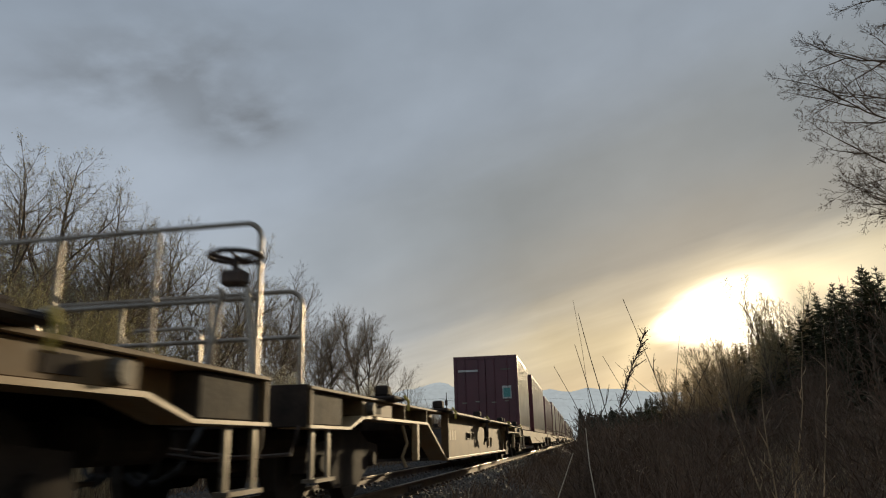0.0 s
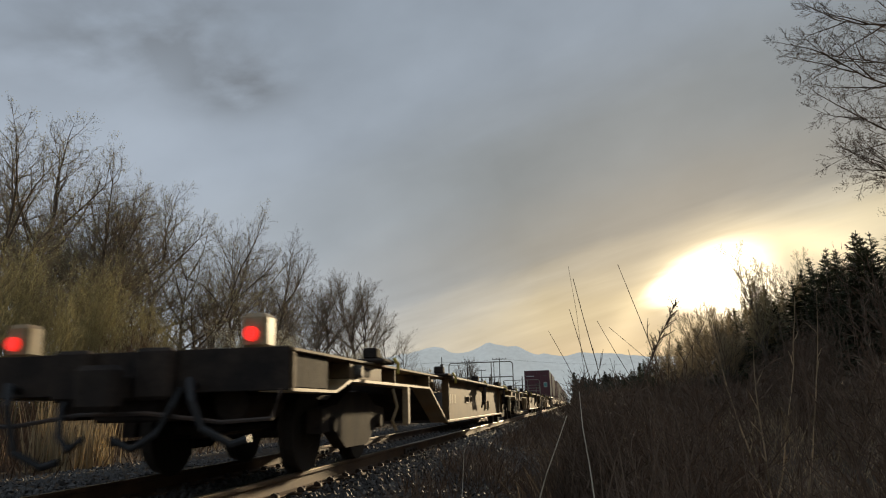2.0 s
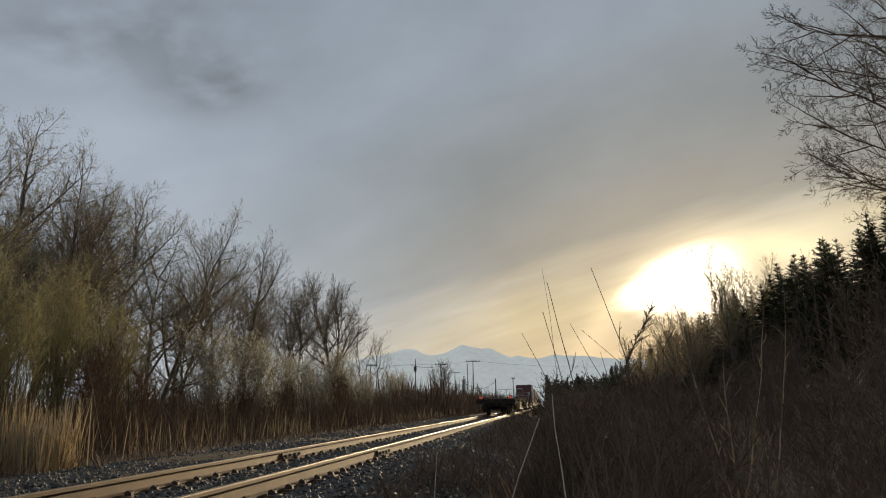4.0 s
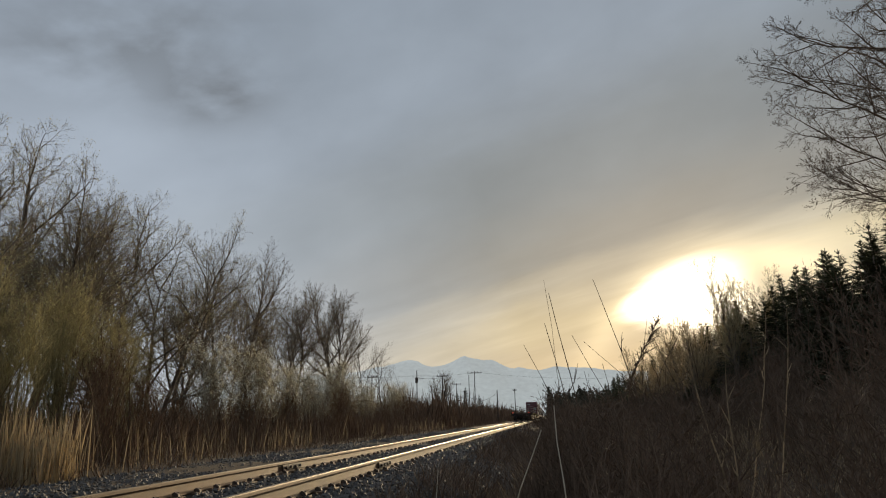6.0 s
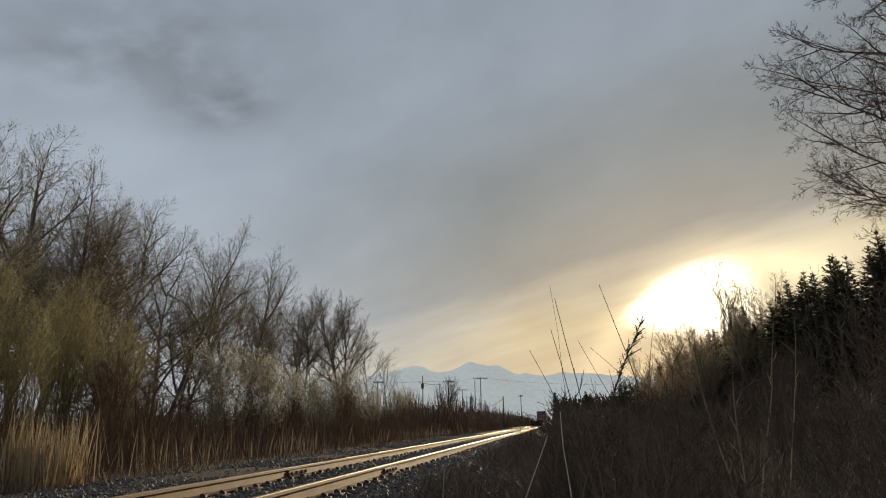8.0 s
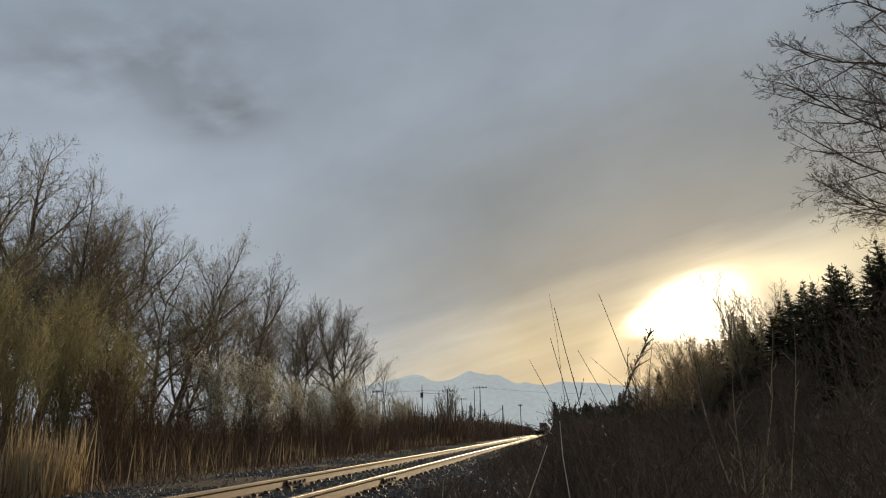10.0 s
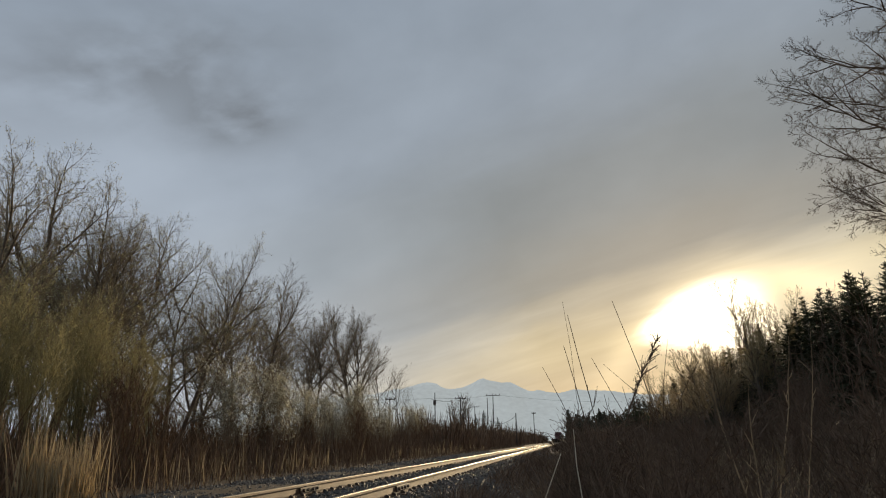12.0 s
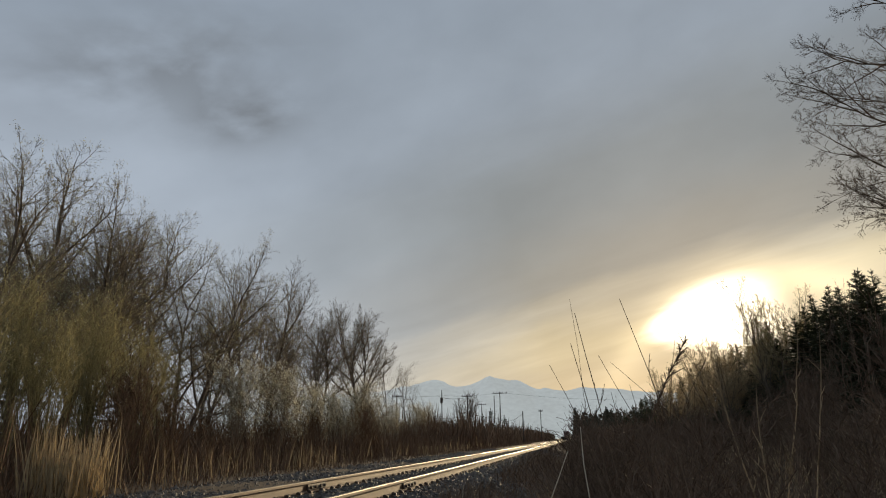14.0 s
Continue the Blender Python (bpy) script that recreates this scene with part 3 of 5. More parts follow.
def slotted_plate(x0, x1, ys, zs, holes):
    """One upright plate with rectangular openings: the cells of a grid less the holes."""
    bm = bmesh.new()
    lay = [[[bm.verts.new((x, y, z)) for z in zs] for y in ys] for x in (x0, x1)]
    cells = {(i, j) for i in range(len(ys) - 1) for j in range(len(zs) - 1)} - set(holes)
    for i, j in cells:
        q = ((i, j), (i + 1, j), (i + 1, j + 1), (i, j + 1))
        bm.faces.new([lay[1][a][b] for a, b in q])
        bm.faces.new([lay[0][a][b] for a, b in reversed(q)])
        for k, (di, dj) in enumerate(((0, -1), (1, 0), (0, 1), (-1, 0))):
            if (i + di, j + dj) not in cells:
                a, b = q[k], q[(k + 1) % 4]
                bm.faces.new((lay[1][b[0]][b[1]], lay[1][a[0]][a[1]], lay[0][a[0]][a[1]], lay[0][b[0]][b[1]]))
    bmesh.ops.recalc_face_normals(bm, faces=bm.faces)
    return bm


def well_car(name, tail=False, wheel=False, rail_low=False, front_rail=True):
    """An empty well car: deep tan sides that slope down between two trucks."""
    car = new(name)
    W0, W1 = RUN + 1.45, CAR - RUN_FRONT - 1.45
    for sx in (-1, 1):
        a, b = sorted((sx * (HALF - 0.05), sx * HALF))
        bm = slotted_plate(a, b, (W0, 8.50, 9.00, 9.26, 9.46, W1), (0.37, 0.675, 0.795, 1.065), ((1, 1), (3, 1)))
        side = part("well_side", bm, M_TAN, car, "dusty tan painted well side with open slots")
        # a rounded rim welded round each slot
        for y0, y1 in ((8.50, 9.00), (9.26, 9.46)):
            r, zc = 0.05, 0.735
            xx = sx * (HALF + 0.004)
            pts = arc((xx, y1 - r, zc + 0.01), r, 90, 0, (0, 1, 0), (0, 0, 1)) + arc((xx, y1 - r, zc - 0.01), r, 0, -90, (0, 1, 0), (0, 0, 1)) + arc((xx, y0 + r, zc - 0.01), r, -90, -180, (0, 1, 0), (0, 0, 1)) + arc((xx, y0 + r, zc + 0.01), r, 180, 90, (0, 1, 0), (0, 0, 1))
            part("slot_rim", pipe(bmesh.new(), pts + [pts[0]], 0.013, 6), M_TAN, side)
        # added dark sheet behind the slots, in place of the shade inside
        a, b = sorted((sx * (HALF - 0.34), sx * (HALF - 0.32)))
        part("inner_lining", boxes((a, b, 8.0, 10.0, 0.45, 1.0)), M_UNDER, side)
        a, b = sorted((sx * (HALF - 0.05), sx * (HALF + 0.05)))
        part("bottom_chord", boxes((a, b, W0, W1, 0.34, 0.385), bevel=0.008), M_TANEDGE, side, "pale lower edge flange")
        a, b = sorted((sx * (HALF - 0.12), sx * (HALF + 0.16)))
        part("top_chord", boxes((a, b, W0 - 0.05, W1 + 0.05, 1.066, 1.11), bevel=0.012), M_GRATE, side, "dark greasy top chord")
        a, b = sorted((sx * HALF, sx * (HALF + 0.07)))
        for y in (W0 + 0.02, W1 - 0.9, W1 - 0.02):
            part("rib", boxes((a, b, y - 0.02, y + 0.02, 0.386, 1.065)), M_TAN, side)
        # openings and card holders on the side
        a, b = sorted((sx * (HALF - 0.002), sx * (HALF + 0.006)))
        e0, e1 = sorted((sx * HALF, sx * (HALF + 0.025)))
        for yy, w in ((11.88, 0.10), (12.5, 0.05)):
            bm = boxes((e0, e1, yy - w - 0.02, yy - w, 0.50, 0.72), (e0, e1, yy + w, yy + w + 0.02, 0.50, 0.72), (e0, e1, yy - w, yy + w, 0.70, 0.72), (e0, e1, yy - w, yy + w, 0.50, 0.52))
            part("card_holder", bm, M_TANEDGE, side)
        for yy in (6.7, 6.95, 7.2):
            part("number_bar", boxes((a, b - 0.003, yy - 0.08, yy + 0.08, 0.66, 0.82)), M_TANEDGE, side, "faded stencilled mark")
        for yy in (10.6, W1 - 0.35):
            lock_bracket(car, sx, yy)
    # floor of the well: cross members and sloping ends
    for i in range(7):
        y = 6.5 + i * (CAR - 13.6) / 6
        part("floor_beam", boxes((-HALF + 0.05, HALF - 0.05, y - 0.12, y + 0.12, 0.34, 0.44)), M_UNDER, car)
    for y, d in ((RUN, 1), (CAR - RUN_FRONT, -1)):
        bm = prism(bmesh.new(), [(y, 1.03), (y + d * 1.4, 0.45), (y + d * 1.4, 0.39), (y, 0.95)], -HALF + 0.26, HALF - 0.26)
        part("well_end", bm, M_UNDER, car)
    car_end(car, -0.8 if tail else 0.0, 1, False, False, tail, RUN + (0.8 if tail else 0.0), rail_low)
    car_end(car, CAR, -1, front_rail, wheel, False, RUN_FRONT)
    label = "empty tan well car with red tail lamps" if tail else "empty tan well car with sloping sides and pipe railings"
    return tagged(car, label, "freight car", "cars of the train")


def container(name, body, length, height, stripes):
    """A corrugated freight container, its base at z = 0, from y = 0."""
    box_ob = new(name)
    w = 1.295
    bm = bmesh.new()
    # corrugated sides as one folded sheet each
    n = int(length / 0.28)
    for sx in (-1, 1):
        rows = []
        for i in range(n + 1):
            y = 0.08 + (length - 0.16) * i / n
            x = sx * (w - (0.0 if i % 2 else 0.035))
            rows += [(x, y - 0.06), (x, y + 0.06)]
        vs = [(bm.verts.new((x, y, 0.15)), bm.verts.new((x, y, height - 0.10))) for x, y in rows]
        for p, q in zip(vs, vs[1:]):
            bm.faces.new((p[0], q[0], q[1], p[1]) if sx > 0 else (p[1], q[1], q[0], p[0]))
    part("side_panel", bm, body, box_ob)
    bm = boxes((-w + 0.02, w - 0.02, 0.0, length, height - 0.11, height), (-w + 0.02, w - 0.02, 0.0, length, 0.0, 0.16))
    for x in (-w, w - 0.12):
        for y in (0.0, length - 0.12):
            box(bm, x, x + 0.12, y, y + 0.12, 0.0, height, 0.01)
    part("corner_frame", bm, stripes, box_ob)
    for y, s in ((0.03, -1), (length - 0.03, 1)):
        for x0, x1 in ((-w + 0.12, -0.01), (0.01, w - 0.12)):
            a, b = sorted((y, y - s * 0.04))
            door = part("door", boxes((x0, x1, a, b, 0.16, height - 0.11), bevel=0.008), stripes, box_ob, "maroon painted steel door")
            for k in (0.3, 0.75):
                xx = x0 + (x1 - x0) * k
                part("lock_rod", cyl(bmesh.new(), (xx, y + s * 0.03, 0.12), (xx, y + s * 0.03, height - 0.1), 0.017, n=6), stripes, door)
                part("handle", boxes((xx - 0.14, xx + 0.03, y + s * 0.035 - 0.012, y + s * 0.035 + 0.012, 1.0 + 0.1 * k, 1.04 + 0.1 * k)), M_PIPE, door)
    # worn marks on the end that faces back along the line
    part("marking_bar", boxes((-1.10, -0.28, -0.012, -0.002, height - 0.62, height - 0.54)), M_WHITE, box_ob, "small white lettering bar")
    part("marking_bar", boxes((0.62, 1.02, -0.012, -0.002, height - 0.58, height - 0.53)), M_GRATE, box_ob, "small grey lettering bar")
    part("sticker", boxes((0.66, 1.02, -0.012, -0.002, height - 1.72, height - 1.22)), M_WHITE, box_ob, "pale square sticker")
    part("sticker_field", boxes((0.70, 0.98, -0.018, -0.012, height - 1.66, height - 1.30)), M_TEAL, box_ob, "teal field of the sticker")
    return box_ob


def flat_car(name):
    """A low container flat car."""
    car = new(name)
    for sx in (-1, 1):
        a, b = sorted((sx * (HALF - 0.12), sx * HALF))
        part("side_sill", prism(bmesh.new(), [(0.0, 0.80), (0.0, 1.02), (CAR, 1.02), (CAR, 0.80), (CAR - 4.2, 0.80), (CAR - 5.2, 0.50), (5.2, 0.50), (4.2, 0.80)], a, b), M_TAN, car, "tan painted side sill")
    part("deck", boxes((-HALF + 0.12, HALF - 0.12, 0.02, CAR - 0.02, 0.92, 1.0)), M_GRATE, car)
    part("centre_sill", boxes((-0.3, 0.3, 0.1, CAR - 0.1, 0.5, 0.92)), M_UNDER, car)
    for y in (0.0, CAR):
        s = 1 if y else -1
        a, b = sorted((y, y + s * 0.5))
        part("coupler", boxes((-0.14, 0.14, a, b, 0.68, 0.95), bevel=0.03), M_UNDER, car)
        ladder(car, HALF - 0.02, y - s * 0.35, 0.80, 0.36)
        ladder(car, -HALF + 0.02, y - s * 0.35, 0.80, 0.36)
    truck(car, 2.15), truck(car, CAR - 2.15)
    return tagged(car, "tan container flat car loaded with freight containers", "freight car", "cars of the train")


REAR = -41.05       # the last car's frame at the start
train = []


def place(ob, y, z=0.0):
    ob.matrix_world = pose(TRACK, y, z)
    train.append((ob, y, z))


place(well_car("well_car", tail=True), REAR)
place(well_car("well_car", wheel=True), REAR + PITCH)
car_c = well_car("well_car", rail_low=True, front_rail=False)
place(car_c, REAR + 2 * PITCH)
base_flat = flat_car("flat_car")
c_a = tagged(container("container", M_LITSIDE, 6.06, 2.9, M_MAROON), "short maroon-ended freight container with pale sticker", "container", "containers on the train")
c_b = tagged(container("container", M_LITSIDE, 12.2, 2.9, M_MAROON), "long freight container with maroon doors", "container", "containers on the train")
c_c = tagged(container("container", M_MAROON, 12.2, 2.6, M_MAROON), "maroon corrugated freight container on a flat car", "container", "containers on the train")
seen = set()
for i in range(11):
    y = REAR + (3 + i) * PITCH
    ob = base_flat if i == 0 else copy_thing(base_flat, pose(TRACK, y, 0))
    place(ob, y)
    # a short box behind, a long one ahead, or the other way round
    load = ((c_a, 0.06), (c_b, 9.4)) if i % 3 == 0 else ((c_c, 0.6), (c_a, 15.2)) if i % 3 == 1 else ((c_b, 0.5), (c_a, 15.0))
    for src, off in load:
        ob = copy_thing(src, pose(TRACK, y + off, 1.08)) if src in seen else src
        seen.add(src)
        place(ob, y + off, 1.08)


def motions():
    times = [0, 1 / 30, 2 / 30, 0.1, 0.2] + [0.5 * i for i in range(1, 28)] + [13.9, 14.0 - 1 / 30, 14.0]
    for ob, y, z in train:
        walk(ob, [(t, pose(TRACK, y + SPEED * t, z)) for t in times])
    # the heavy seed head nods in the train's wind and after it
    for ob, x, y, z in plumes:
        walk(ob, [(t, pose(x, y, z, 0, a, 0)) for t, a in ((0, -3.4), (0.2, -3.6), (0.8, -0.8), (1.4, -0.9), (2.0, 0.4), (2.6, 1.4), (3.2, 1.6), (4.4, 0.6), (5.5, 1.8), (6.1, 1.1), (6.7, -0.1), (7.3, -0.3), (7.9, -1.1),
                                                            (9.2, 0.3), (10.4, -0.3), (11.2, 0.4), (12.0, -0.9), (13.0, 0.4), (14.0, 1.2))])

# ---- plants ----


def grow(rng, height, spread, trunks=1, levels=4, lean=(0, 0), base_r=0.09, twigginess=1.0, droop=0.0, first=0.3):
    """Branch segments of a bare tree: limbs (thick) and twigs (thin)."""
    limbs, twigs, tips = [], [], []

    def branch(p, d, length, r, level):
        steps = 5 if level < 2 else 3
        pts = [p]
        for i in range(steps):
            d = d + rng.normal(0, (0.05, 0.09, 0.14, 0.2, 0.25)[level], 3)
            d[2] += (0.10 if level < 2 else 0.05) - droop * (level > 1)
            d = d / np.linalg.norm(d)
            pts.append(pts[-1] + d * length / steps)
        for i in range(steps):
            ra, rb = r * (1 - 0.75 * i / steps), r * (1 - 0.75 * (i + 1) / steps)
            (limbs if level < 2 else twigs).append((pts[i], pts[i + 1], max(ra, 0.004), max(rb, 0.003)))
        if level == levels:
            tips.append(pts[-1])
            return
        count = int((7, 6, 5, 4, 3)[level] * twigginess + rng.random())
        for k in range(count):
            f = first + (1 - first) * (k + rng.random()) / count if level == 0 else 0.25 + 0.75 * (k + rng.random()) / count
            i = min(int(f * steps), steps - 1)
            q = pts[i] + (pts[i + 1] - pts[i]) * (f * steps - i)
            a = rng.uniform(0, 2 * np.pi)
            out = np.array((math.cos(a), math.sin(a), 0.0))
            dd = d * 0.62 + out * (spread * rng.uniform(0.6, 1.15)) + np.array((0, 0, 0.12 if level < 2 else 0.0))
            dd = dd / np.linalg.norm(dd)
            branch(q, dd, length * rng.uniform(0.38, 0.58) * (1.15 - 0.5 * f if level == 0 else 1), r * 0.45, level + 1)

    for t in range(trunks):
        a = rng.uniform(0, 2 * np.pi)
        s = 0.0 if trunks == 1 else 0.17
        d = np.array((lean[0] + s * math.cos(a), lean[1] + s * math.sin(a), 1.0))
        branch(np.array((0.15 * s * math.cos(a), 0.15 * s * math.sin(a), -0.2)), d / np.linalg.norm(d), height * rng.uniform(0.72, 0.86), base_r * rng.uniform(0.7, 1.0), 0)
    return limbs, twigs, tips


def flecks(points, rng, size, per):
    """Small leaf-like triangles round the given points."""
    p = np.repeat(np.array(points), per, 0)
    k = len(p)
    p = p + rng.normal(0, size * 2.2, (k, 3))
    a, b = rng.normal(0, 1, (k, 3)), rng.normal(0, 1, (k, 3))
    a /= np.linalg.norm(a, axis=1, keepdims=True)
    b /= np.linalg.norm(b, axis=1, keepdims=True)
    v = np.stack([p - a * size, p + a * size, p + b * size * 1.3], 1).reshape(-1, 3)
    return v, np.arange(3 * k).reshape(-1, 3)


def turned(d, angle, azimuth):
    """d tilted away from itself by an angle, towards an azimuth round it (radians)."""
    u = np.cross(d, (0.31, 0.22, 0.92))
    u /= np.linalg.norm(u)
    v = np.cross(d, u)
    return d * math.cos(angle) + (u * math.cos(azimuth) + v * math.sin(azimuth)) * math.sin(angle)


def branching(rng, mains, counts, angles, ratio=0.46, lift=0.06, wander=0.07, leaf=0.005, bare=0.25):
    """Boughs that fork again and again from the main stems (start, direction, length, radius, bare share).
    Returns limbs, twigs (rows p, q, r0, r1) and the finest shoots (p, q, width)."""
    limbs, twigs, fine = [], [], []

    def bough(p, d, length, r, level, clear):
        steps = (7, 5, 4, 3)[min(level, 3)]
        pts, ways = [p], []
        for i in range(steps):
            d = d + rng.normal(0, wander * (1 + 0.5 * level), 3)
            d[2] += lift
            d = d / np.linalg.norm(d)
            ways.append(d)
            pts.append(pts[-1] + d * length / steps)
        for i in range(steps):
            ra, rb = r * (1 - 0.8 * i / steps), r * (1 - 0.8 * (i + 1) / steps)
            (limbs if level < 2 else twigs).append((pts[i], pts[i + 1], max(ra, leaf * 0.9), max(rb, leaf * 0.7)))
        last = level == len(counts) - 1
        spin = rng.uniform(0, 6.28)
        for k in range(counts[level] + 1):
            f = clear + (1 - clear) * (k + 0.8 * rng.random()) / counts[level] if k < counts[level] else 0.999
            f = min(f, 0.999)
            i = int(f * steps)
            q = pts[i] + (pts[i + 1] - pts[i]) * (f * steps - i)
            spin += 2.4 + rng.uniform(-0.4, 0.4)
            ang = angles[level] * rng.uniform(0.65, 1.25) * (1.15 - 0.45 * f)
            dd = turned(ways[i], ang if k < counts[level] else 0.15, spin)
            if last:
                fine.append((q, q + dd * length * rng.uniform(0.28, 0.6), leaf))
            else:
                bough(q, dd, length * ratio * rng.uniform(0.8, 1.2) * (1.30 - 0.62 * f), r * 0.5 * (1.1 - 0.4 * f), level + 1, bare)

    for start, d, length, r, clear in mains:
        d = np.array(d, float)
        bough(np.array(start, float), d / np.linalg.norm(d), length, r, 0, clear)
    return limbs, twigs, fine


def ribbons(segs, rng):
    """Thin flat shoots, each one narrow four-cornered piece."""
    p, q = np.array([r[0] for r in segs]), np.array([r[1] for r in segs])
    a = rng.normal(0, 1, p.shape)
    a /= np.linalg.norm(a, axis=1, keepdims=True)
    r0, r1 = np.array([r[2] for r in segs])[:, None], np.array([r[3] for r in segs])[:, None]
    return np.stack([p - a * r0, p + a * r0, q + a * r1, q - a * r1], 1).reshape(-1, 3), np.arange(4 * len(p)).reshape(-1, 4)


def bare_tree(seed, mains, counts, angles, buds=None, bud_size=0.02, per=1, trunk_mat=None, twig_mat=None, name="bare_tree", **kw):
    rng = np.random.default_rng(seed)
    limbs, twigs, fine = branching(rng, mains, counts, angles, **kw)
    tree = new(name)
    v, f = tubes(limbs, 6)
    soup("trunk", v, f, trunk_mat or M_BARK, tree, "grey forked trunk and limbs", smooth=True)
    thin = kw.get("leaf", 0.005) * 1.7
    v, f = tubes([r for r in twigs if r[2] > thin] or twigs[:3], 3)
    crown = soup("crown", v, f, twig_mat or M_TWIG, tree, "fine bare twigs")
    v, f = ribbons([r for r in twigs if r[2] <= thin] + [(p, q, w * 0.8, w * 0.25) for p, q, w in fine], rng)
    soup("shoot", v, f, twig_mat or M_TWIG, crown, "finest shoots of the crown", kind="stuff")
    if buds:
        v, f = flecks([r[1] for r in fine][::2], rng, bud_size, per)
        soup("foliage", v, f, buds, crown, "pale early spring buds")
    return tree


def tall(ob):
    """The height of a plant's topmost twig over its root."""
    return max(max(c.co.z for c in o.data.vertices) for o in ob.children_recursive)


def stand(ob, x, y, z=None, turn=0.0, size=1.0):
    ob.matrix_basis = pose(x, y, ground_z(x, y) - 0.05 if z is None else z, 0, 0, turn) @ Matrix.Scale(size, 4)
    return ob


def again(ob, x, y, turn, size):
    c = copy_thing(ob, pose(0, 0, 0))
    return stand(c, x, y, None, turn, size)


rnd = random.Random(5)
# the row of bare trees beyond the track
TREE_LABEL = "bare grey tree with dense fine twigs beside the track"
# crowns on a 10 m tree: full, wide and many-stemmed, narrow, fan-shaped, thin
CROWNS = (
    ([((0, 0, -0.2), (0.06, 0.02, 1), 7.0, 0.13, 0.28), ((0.2, 0.1, -0.2), (0.30, 0.1, 1), 5.6, 0.09, 0.30)], (11, 8, 7, 6), (0.95, 0.85, 0.8, 0.7), 2),
    ([((0, 0, -0.2), (-0.22, 0.05, 1), 6.6, 0.11, 0.25), ((0.15, 0.1, -0.2), (0.25, 0.1, 1), 6.6, 0.11, 0.25), ((0, 0.2, -0.2), (0.0, -0.25, 1), 5.4, 0.08, 0.25)], (9, 7, 6, 6), (0.95, 0.9, 0.85, 0.7), 2),
    ([((0, 0, -0.2), (0.02, 0.03, 1), 7.8, 0.12, 0.32)], (14, 8, 7, 6), (0.62, 0.65, 0.7, 0.65), 0),
    ([((0, 0, -0.2), (0.0, 0.0, 1), 6.6, 0.14, 0.36), ((0.05, 0.05, 1.8), (0.22, 0.05, 1), 4.6, 0.09, 0.25)], (12, 9, 7, 6), (0.78, 0.72, 0.7, 0.65), 0),
    ([((0, 0, -0.2), (0.08, 0.0, 1), 6.8, 0.08, 0.35)], (9, 6, 5, 4), (0.8, 0.8, 0.7, 0.6), 0))
kinds = [tagged(bare_tree(11 + i, ma, co, an, M_BUD if per else None, 0.022, per), TREE_LABEL, "tree", "trees beyond the track") for i, (ma, co, an, per) in enumerate(CROWNS)]
# place, crown, height
row = [(-13.5, 13.8, 1, 8.0), (-14.5, 16.8, 0, 9.0), (-15.5, 19.8, 1, 9.1), (-14.5, 20.4, 3, 8.6), (-16.0, 24.6, 0, 9.6), (-14.5, 24.8, 1, 9.0), (-16.0, 30.1, 2, 9.8),
       (-15.0, 30.9, 4, 10.0), (-15.5, 35.4, 2, 10.4), (-17.0, 43.5, 2, 9.6), (-16.5, 46.0, 3, 9.6), (-16.0, 53.9, 3, 11.7), (-17.0, 65.4, 4, 9.4), (-15.5, 67.6, 4, 8.3),
       (-14.0, 11.0, 0, 7.2), (-14.2, 8.0, 1, 6.8), (-14.5, 4.0, 3, 6.4), (-18.0, 22.0, 3, 9.4), (-17.8, 27.5, 1, 9.2), (-18.5, 34.0, 0, 8.4), (-18.0, 40.0, 4, 9.0), (-17.0, 18.0, 0, 9.0),
       (-13.2, 18.4, 4, 7.2), (-13.4, 27.6, 4, 7.6), (-17.5, 50.5, 4, 8.0), (-16.0, 41.5, 4, 7.4), (-16.5, 58.5, 4, 7.6), (-16.8, 38.5, 0, 7.0)]
heights = [tall(k) for k in kinds]
used = set()
for x, y, k, s in row:
    if k in used:
        again(kinds[k], x, y, rnd.uniform(0, 360), s / heights[k])
    else:
        used.add(k)
        stand(kinds[k], x, y, None, rnd.uniform(0, 360), s / heights[k])


def brush(name, seed, count, area, height, spread, width, material, label, category, keep=None, group=""):
    """A mass of thin upright blades and stems over an area (x0, x1, y0, y1)."""
    rng = np.random.default_rng(seed)
    x, y = rng.uniform(area[0], area[1], count), area[2] + (area[3] - area[2]) * rng.random(count) ** 1.35
    if keep:
        ok = np.array([keep(a, b) for a, b in zip(x, y)])
        x, y = x[ok], y[ok]
    z = np.array([ground_z(a, b) for a, b in zip(x, y)])
    k = len(x)
    clump = np.array([0.55 + 0.9 * abs(noise.noise(Vector((a * 0.45, b * 0.45, seed)))) for a, b in zip(x, y)])
    h = height * clump * rng.uniform(0.5, 1.15, k)
    p = np.stack([x, y, z - 0.05], 1)
    tip = p + np.stack([rng.normal(0, spread, k) * h, rng.normal(0, spread, k) * h, h], 1)
    w = width * rng.uniform(0.5, 1.3, k) * (1 + y.clip(0) * 0.012)
    v, f = blades(p, tip, w, rng)
    return tagged(soup(name, v, f, material), label, category, group, "stuff")


def shrub(name, seed, height, stems, material, buds=None, bud=0.02, per=1, label="", levels=3, spread=0.5):
    rng = np.random.default_rng(seed)
    limbs, twigs, tips = grow(rng, height, spread, trunks=stems, levels=levels, base_r=0.018, first=0.15, twigginess=0.9)
    ob = new(name)
    v, f = tubes(limbs, 4)
    soup("stem", v, f, material, ob)
    v, f = ribbons(twigs, rng)
    tw = soup("twig", v, f, material, ob)
    if buds:
        v, f = flecks(tips, rng, bud, per)
        soup("foliage", v, f, buds, tw)
    return tagged(ob, label, "shrub")


